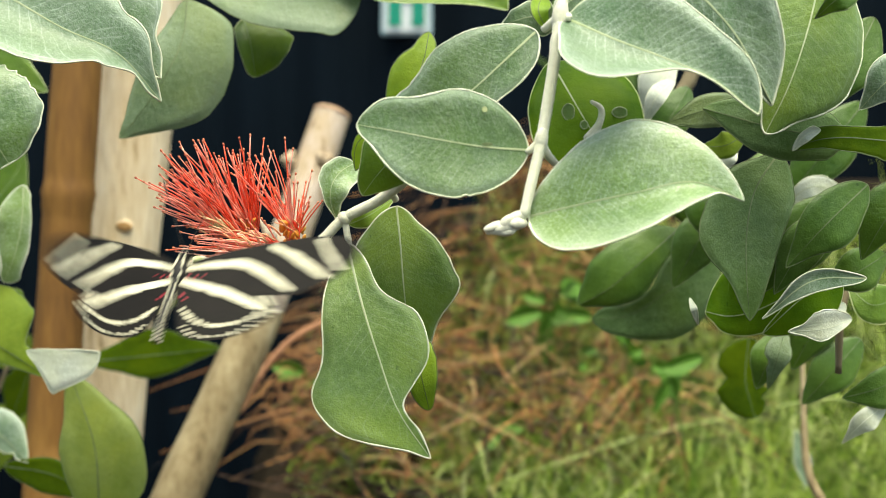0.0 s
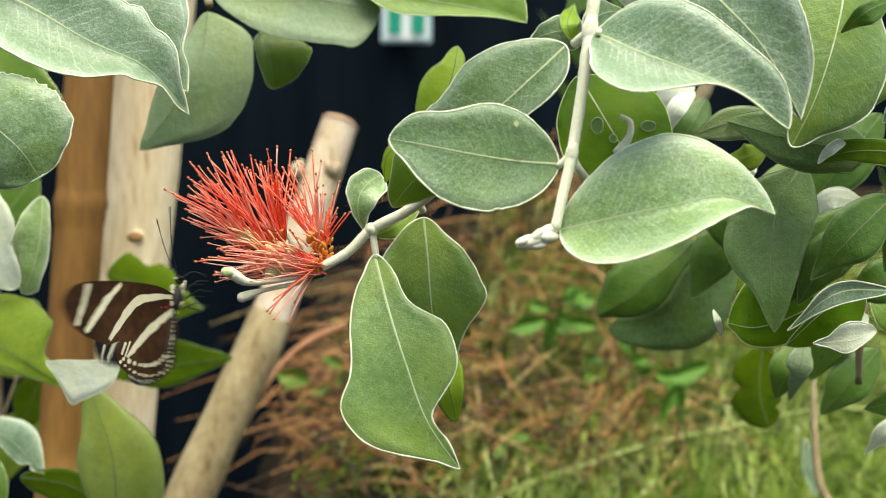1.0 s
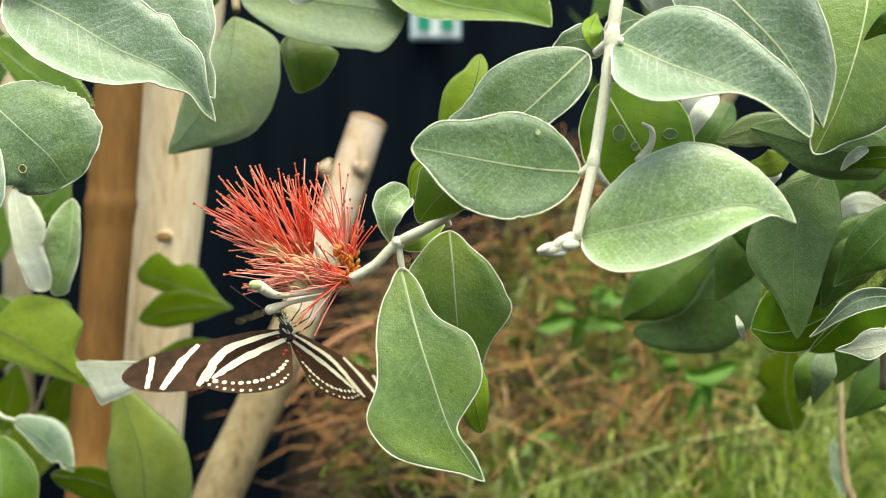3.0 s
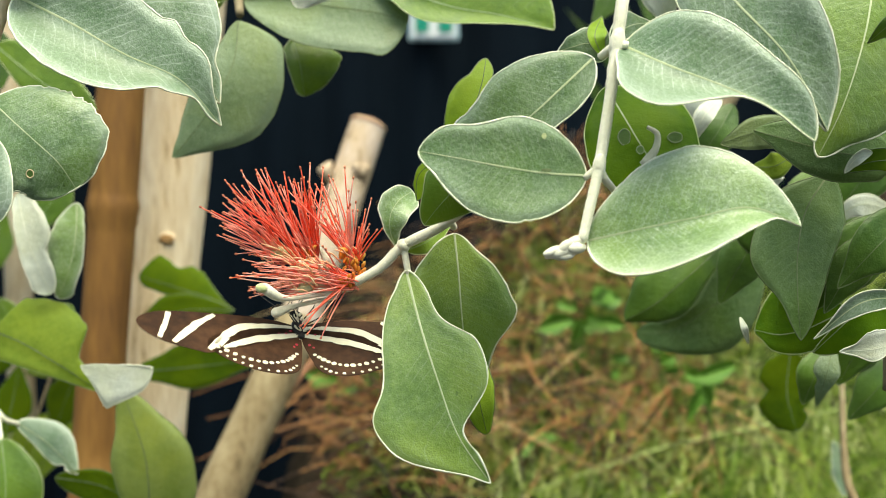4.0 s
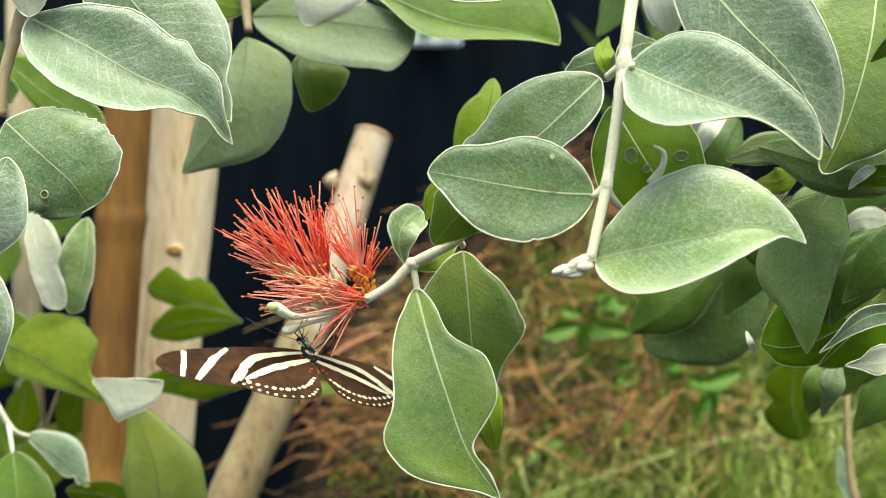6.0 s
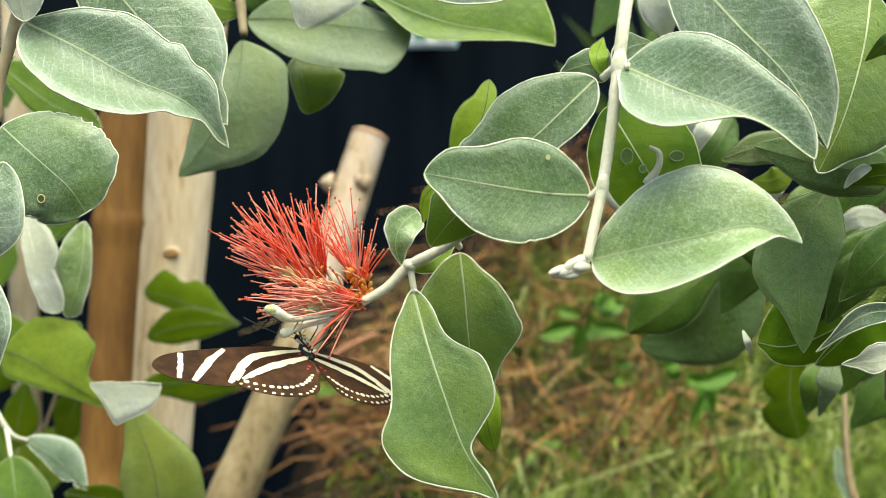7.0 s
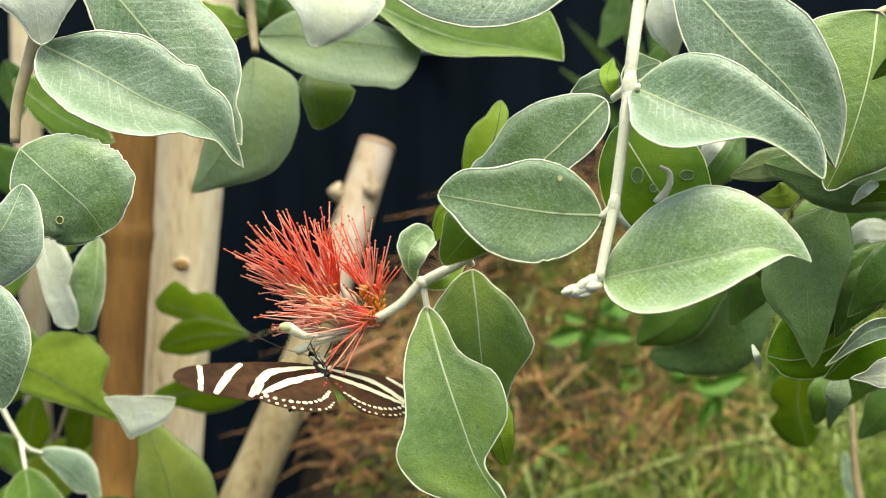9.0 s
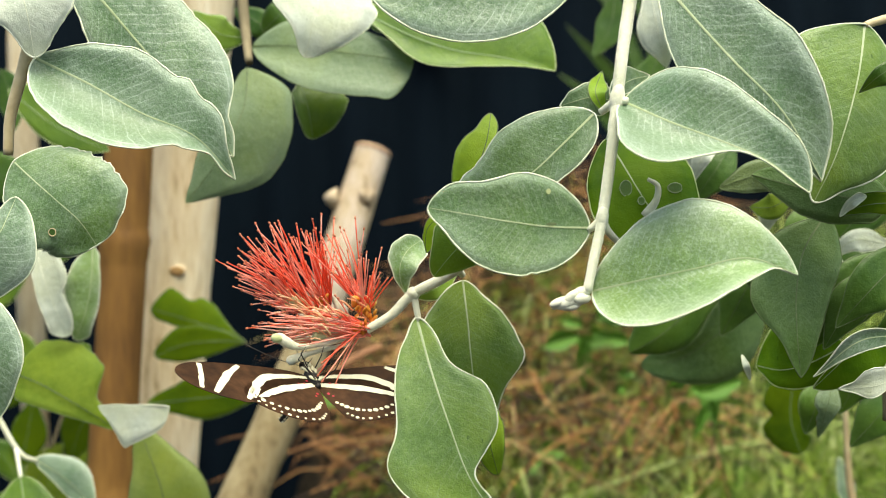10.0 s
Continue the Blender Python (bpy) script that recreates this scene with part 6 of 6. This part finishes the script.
def motions():
    walk(butterfly, [
        (0, pose(-0.0473, 0.3000, 0.2862, 53.3, -1.0, -18.0)),
        (0.1, pose(-0.0656, 0.3505, 0.2696, 50.4, 13.3, -16.1)),
        (0.2, pose(-0.0717, 0.3497, 0.2577, 64.5, 4.5, -10.4)),
        (0.3, pose(-0.0795, 0.3502, 0.2619, 47.9, 15.3, -30.2)),
        (0.4, pose(-0.0741, 0.3471, 0.2669, 73.5, 11.0, -62.7)),
        (0.5, pose(-0.0942, 0.3524, 0.2782, 57.7, 22.0, -73.9)),
        (0.6, pose(-0.0796, 0.3464, 0.2742, 40.2, 5.5, -88.6)),
        (0.7, pose(-0.0850, 0.3450, 0.2720, 50.0, 15.5, -79.0)),
        (0.8, pose(-0.0891, 0.3434, 0.2773, 59.4, 26.0, -69.0)),
        (0.9, pose(-0.0717, 0.3507, 0.2827, 63.8, 9.3, -87.8)),
        (0.95, pose(-0.0660, 0.3400, 0.2812, 71.0, -2.0, -77.0)),
        (1, pose(-0.0606, 0.3279, 0.2797, 79.5, -13.3, -65.9)),
        (1.1, pose(-0.0561, 0.3307, 0.2781, 136.0, -11.4, -132.5)),
        (1.2, pose(-0.0578, 0.3294, 0.2766, 137.9, -11.5, -132.2)),
        (1.3, pose(-0.0481, 0.3277, 0.2691, 138.9, 3.8, -114.8)),
        (1.4, pose(-0.0469, 0.3287, 0.2701, 160.4, -3.7, -128.2)),
        (1.5, pose(-0.0480, 0.3296, 0.2692, 143.2, -7.9, -135.5)),
        (1.6, pose(-0.0464, 0.3295, 0.2694, 142.9, -8.9, -137.2)),
        (1.8, pose(-0.0432, 0.3292, 0.2697, 142.3, -10.9, -140.7)),
        (2, pose(-0.0401, 0.3289, 0.2700, 141.9, -12.9, -144.1)),
        (2.2, pose(-0.0396, 0.3285, 0.2704, 141.9, -12.9, -144.3)),
        (2.4, pose(-0.0392, 0.3281, 0.2709, 142.0, -13.0, -144.4)),
        (2.6, pose(-0.0387, 0.3277, 0.2713, 142.0, -13.1, -144.6)),
        (2.9, pose(-0.0380, 0.3271, 0.2720, 142.1, -13.2, -144.9)),
        (3.3, pose(-0.0371, 0.3263, 0.2730, 142.2, -13.4, -145.2)),
        (3.65, pose(-0.0363, 0.3256, 0.2738, 142.3, -13.5, -145.5)),
        (3.8, pose(-0.0359, 0.3253, 0.2741, 142.4, -13.6, -145.6)),
        (4, pose(-0.0360, 0.3262, 0.2739, 145.3, -16.2, -150.6)),
        (4.2, pose(-0.0360, 0.3261, 0.2738, 145.9, -15.7, -149.5)),
        (4.4, pose(-0.0361, 0.3260, 0.2737, 146.5, -15.1, -148.5)),
        (4.5, pose(-0.0361, 0.3259, 0.2736, 146.8, -14.8, -147.9)),
        (4.6, pose(-0.0360, 0.3256, 0.2735, 146.9, -15.0, -148.0)),
        (4.8, pose(-0.0359, 0.3251, 0.2732, 147.1, -15.3, -148.1)),
        (5, pose(-0.0357, 0.3245, 0.2730, 147.3, -15.6, -148.2)),
        (5.2, pose(-0.0356, 0.3239, 0.2729, 147.7, -14.8, -147.1)),
        (5.4, pose(-0.0355, 0.3232, 0.2729, 148.0, -14.1, -145.9)),
        (5.5, pose(-0.0354, 0.3229, 0.2729, 148.3, -13.7, -145.3)),
        (5.6, pose(-0.0355, 0.3228, 0.2724, 148.4, -13.0, -144.2)),
        (5.7, pose(-0.0356, 0.3228, 0.2720, 148.6, -12.2, -143.0)),
        (6.15, pose(-0.0357, 0.3226, 0.2721, 149.1, -12.2, -143.0)),
        (6.6, pose(-0.0359, 0.3224, 0.2723, 149.5, -12.2, -143.1)),
        (6.8, pose(-0.0360, 0.3223, 0.2724, 149.7, -12.2, -143.1)),
        (7, pose(-0.0355, 0.3222, 0.2734, 150.0, -12.3, -143.3)),
        (7.2, pose(-0.0355, 0.3219, 0.2734, 149.6, -11.9, -142.6)),
        (7.4, pose(-0.0356, 0.3216, 0.2734, 149.2, -11.5, -141.9)),
        (7.5, pose(-0.0356, 0.3214, 0.2734, 149.0, -11.3, -141.6)),
        (7.6, pose(-0.0357, 0.3214, 0.2734, 149.0, -11.5, -142.0)),
        (7.8, pose(-0.0358, 0.3212, 0.2733, 149.1, -11.9, -142.9)),
        (8, pose(-0.0359, 0.3211, 0.2732, 149.3, -12.2, -143.7)),
        (8.2, pose(-0.0357, 0.3207, 0.2733, 149.3, -12.1, -143.2)),
        (8.4, pose(-0.0356, 0.3203, 0.2734, 149.3, -11.9, -142.7)),
        (8.5, pose(-0.0355, 0.3202, 0.2735, 149.3, -11.8, -142.4)),
        (8.6, pose(-0.0354, 0.3198, 0.2736, 149.6, -11.7, -142.3)),
        (8.8, pose(-0.0352, 0.3190, 0.2738, 150.2, -11.6, -142.0)),
        (9, pose(-0.0350, 0.3183, 0.2739, 150.9, -11.5, -141.8)),
        (9.2, pose(-0.0348, 0.3181, 0.2742, 150.1, -11.2, -141.0)),
        (9.4, pose(-0.0345, 0.3180, 0.2745, 149.3, -10.7, -140.2)),
        (9.5, pose(-0.0344, 0.3179, 0.2746, 149.0, -10.5, -139.8)),
        (9.7, pose(-0.0346, 0.3174, 0.2744, 148.9, -10.4, -140.0)),
        (10, pose(-0.0350, 0.3165, 0.2741, 148.8, -10.2, -140.2)),
    ])
    flaps = [
        (0, -6, -6, 0.3, 2.8),
        (0.1, 50, 52, -8, 0),
        (0.2, 23, 77, -8, 0),
        (0.3, 29, 90, -8, 0),
        (0.4, 34, 34, 2, -2),
        (0.5, -26, -26, 13, 16.8),
        (0.6, -51, -48, 14, 15.9),
        (0.7, -40, -36, 14, 14),
        (0.8, -50, -38, 14, 12.3),
        (0.9, -55, -41, -2, 4),
        (0.95, -8, -14, -14, -10),
        (1, 47, 18, -25, -24),
        (1.1, 54, 53),
        (1.2, 37, 35),
        (1.3, 15, 16),
        (1.4, 39, 39),
        (1.5, 2, 34),
        (1.6, -13, 28),
        (1.8, 8, 30),
        (2, 28, 30),
        (2.2, -1, -1),
        (2.4, -9, -4),
        (2.6, 19, 28),
        (2.9, 32, 23),
        (3.3, 3, 2),
        (3.65, 30, 22),
        (3.8, 21, 11),
        (4, 7, -19),
        (4.2, 0, -14),
        (4.4, 9, -4),
        (4.5, 16, 3),
        (4.6, 23, 17),
        (4.8, 24, 12),
        (5, 10, -6),
        (5.2, -2, -18),
        (5.4, 3, -5),
        (5.5, 13, 0),
        (5.6, 17, 13),
        (5.7, 24, 17),
        (6.15, 2, 2),
        (6.6, 27, 20),
        (6.8, 10, 3),
        (7, 9, 7),
        (7.2, 17, 13),
        (7.4, 21, 15),
        (7.5, 13, 15),
        (7.6, 8, 0),
        (7.8, -3, -10),
        (8, -0, -11),
        (8.2, 9, 7),
        (8.4, 11, 8),
        (8.5, 6, 2),
        (8.6, 3, -3),
        (8.8, -5, -10),
        (9, 5, 4),
        (9.2, 19, 14),
        (9.4, 33, 34),
        (9.5, 23, 16),
        (9.7, 6, -3),
        (10, -4, -12),
    ]
    for side, turn in ((0, -1), (1, 1)):
        for k, piece in enumerate(wings[side]):
            walk(piece, [(row[0], pose(0, 0, 0, 0, turn * row[1 + side], 0) @ pose(0, 0, 0, 0, 0, -turn * (row[3:] or (-19.7, -4.1))[k])) for row in flaps])
    walk(flower_branch, [
        (0, pose(-0.0009, 0, 0.0020)), (0.5, pose(-0.0008, 0, 0.0024)), (1.1, pose(-0.0004, 0, 0.0023)), (1.3, pose(0.0002, 0, 0.0008)),
        (1.5, pose(0.0004, 0, -0.0003)), (1.8, pose(0.0002, 0, 0)), (2.5, pose(0, 0, 0.0002)), (4.0, pose(0, 0, 0.0004)), (5.5, pose(0, 0, 0)), (10, pose(0, 0, 0))])
    walk(abdomen, [(0, pose(0, -0.003, 0)), (1.2, pose(0, -0.003, 0)), (1.5, pose(0, -0.003, 0, -10, 0, -8)), (2.0, pose(0, -0.003, 0, -108, 0, -30)), (10, pose(0, -0.003, 0, -108, 0, -30))])
    walk(far_butterfly, [
        (0, pose(-0.4969, 2.2041, 0.3373, 80, 0, -60)), (5.25, pose(-0.4969, 2.2041, 0.3373, 80, 0, -60)), (5.4, pose(-0.4438, 2.2020, 0.3046, 80, 0, -20)), (5.5, pose(-0.3996, 2.2014, 0.3032, 80, 0, 0)), (5.6, pose(-0.4022, 2.2009, 0.2966, 80, 0, 35)),
        (5.7, pose(-0.3977, 2.2018, 0.3095, 80, 0, 0)), (5.85, pose(-0.4130, 2.2025, 0.3197, 80, 0, 30)), (6.1, pose(-0.4661, 2.2034, 0.3351, 80, 0, 60)), (6.4, pose(-0.4967, 2.2037, 0.3403, 80, 0, 80)), (10, pose(-0.4967, 2.2037, 0.3403, 80, 0, 80))])


motions()
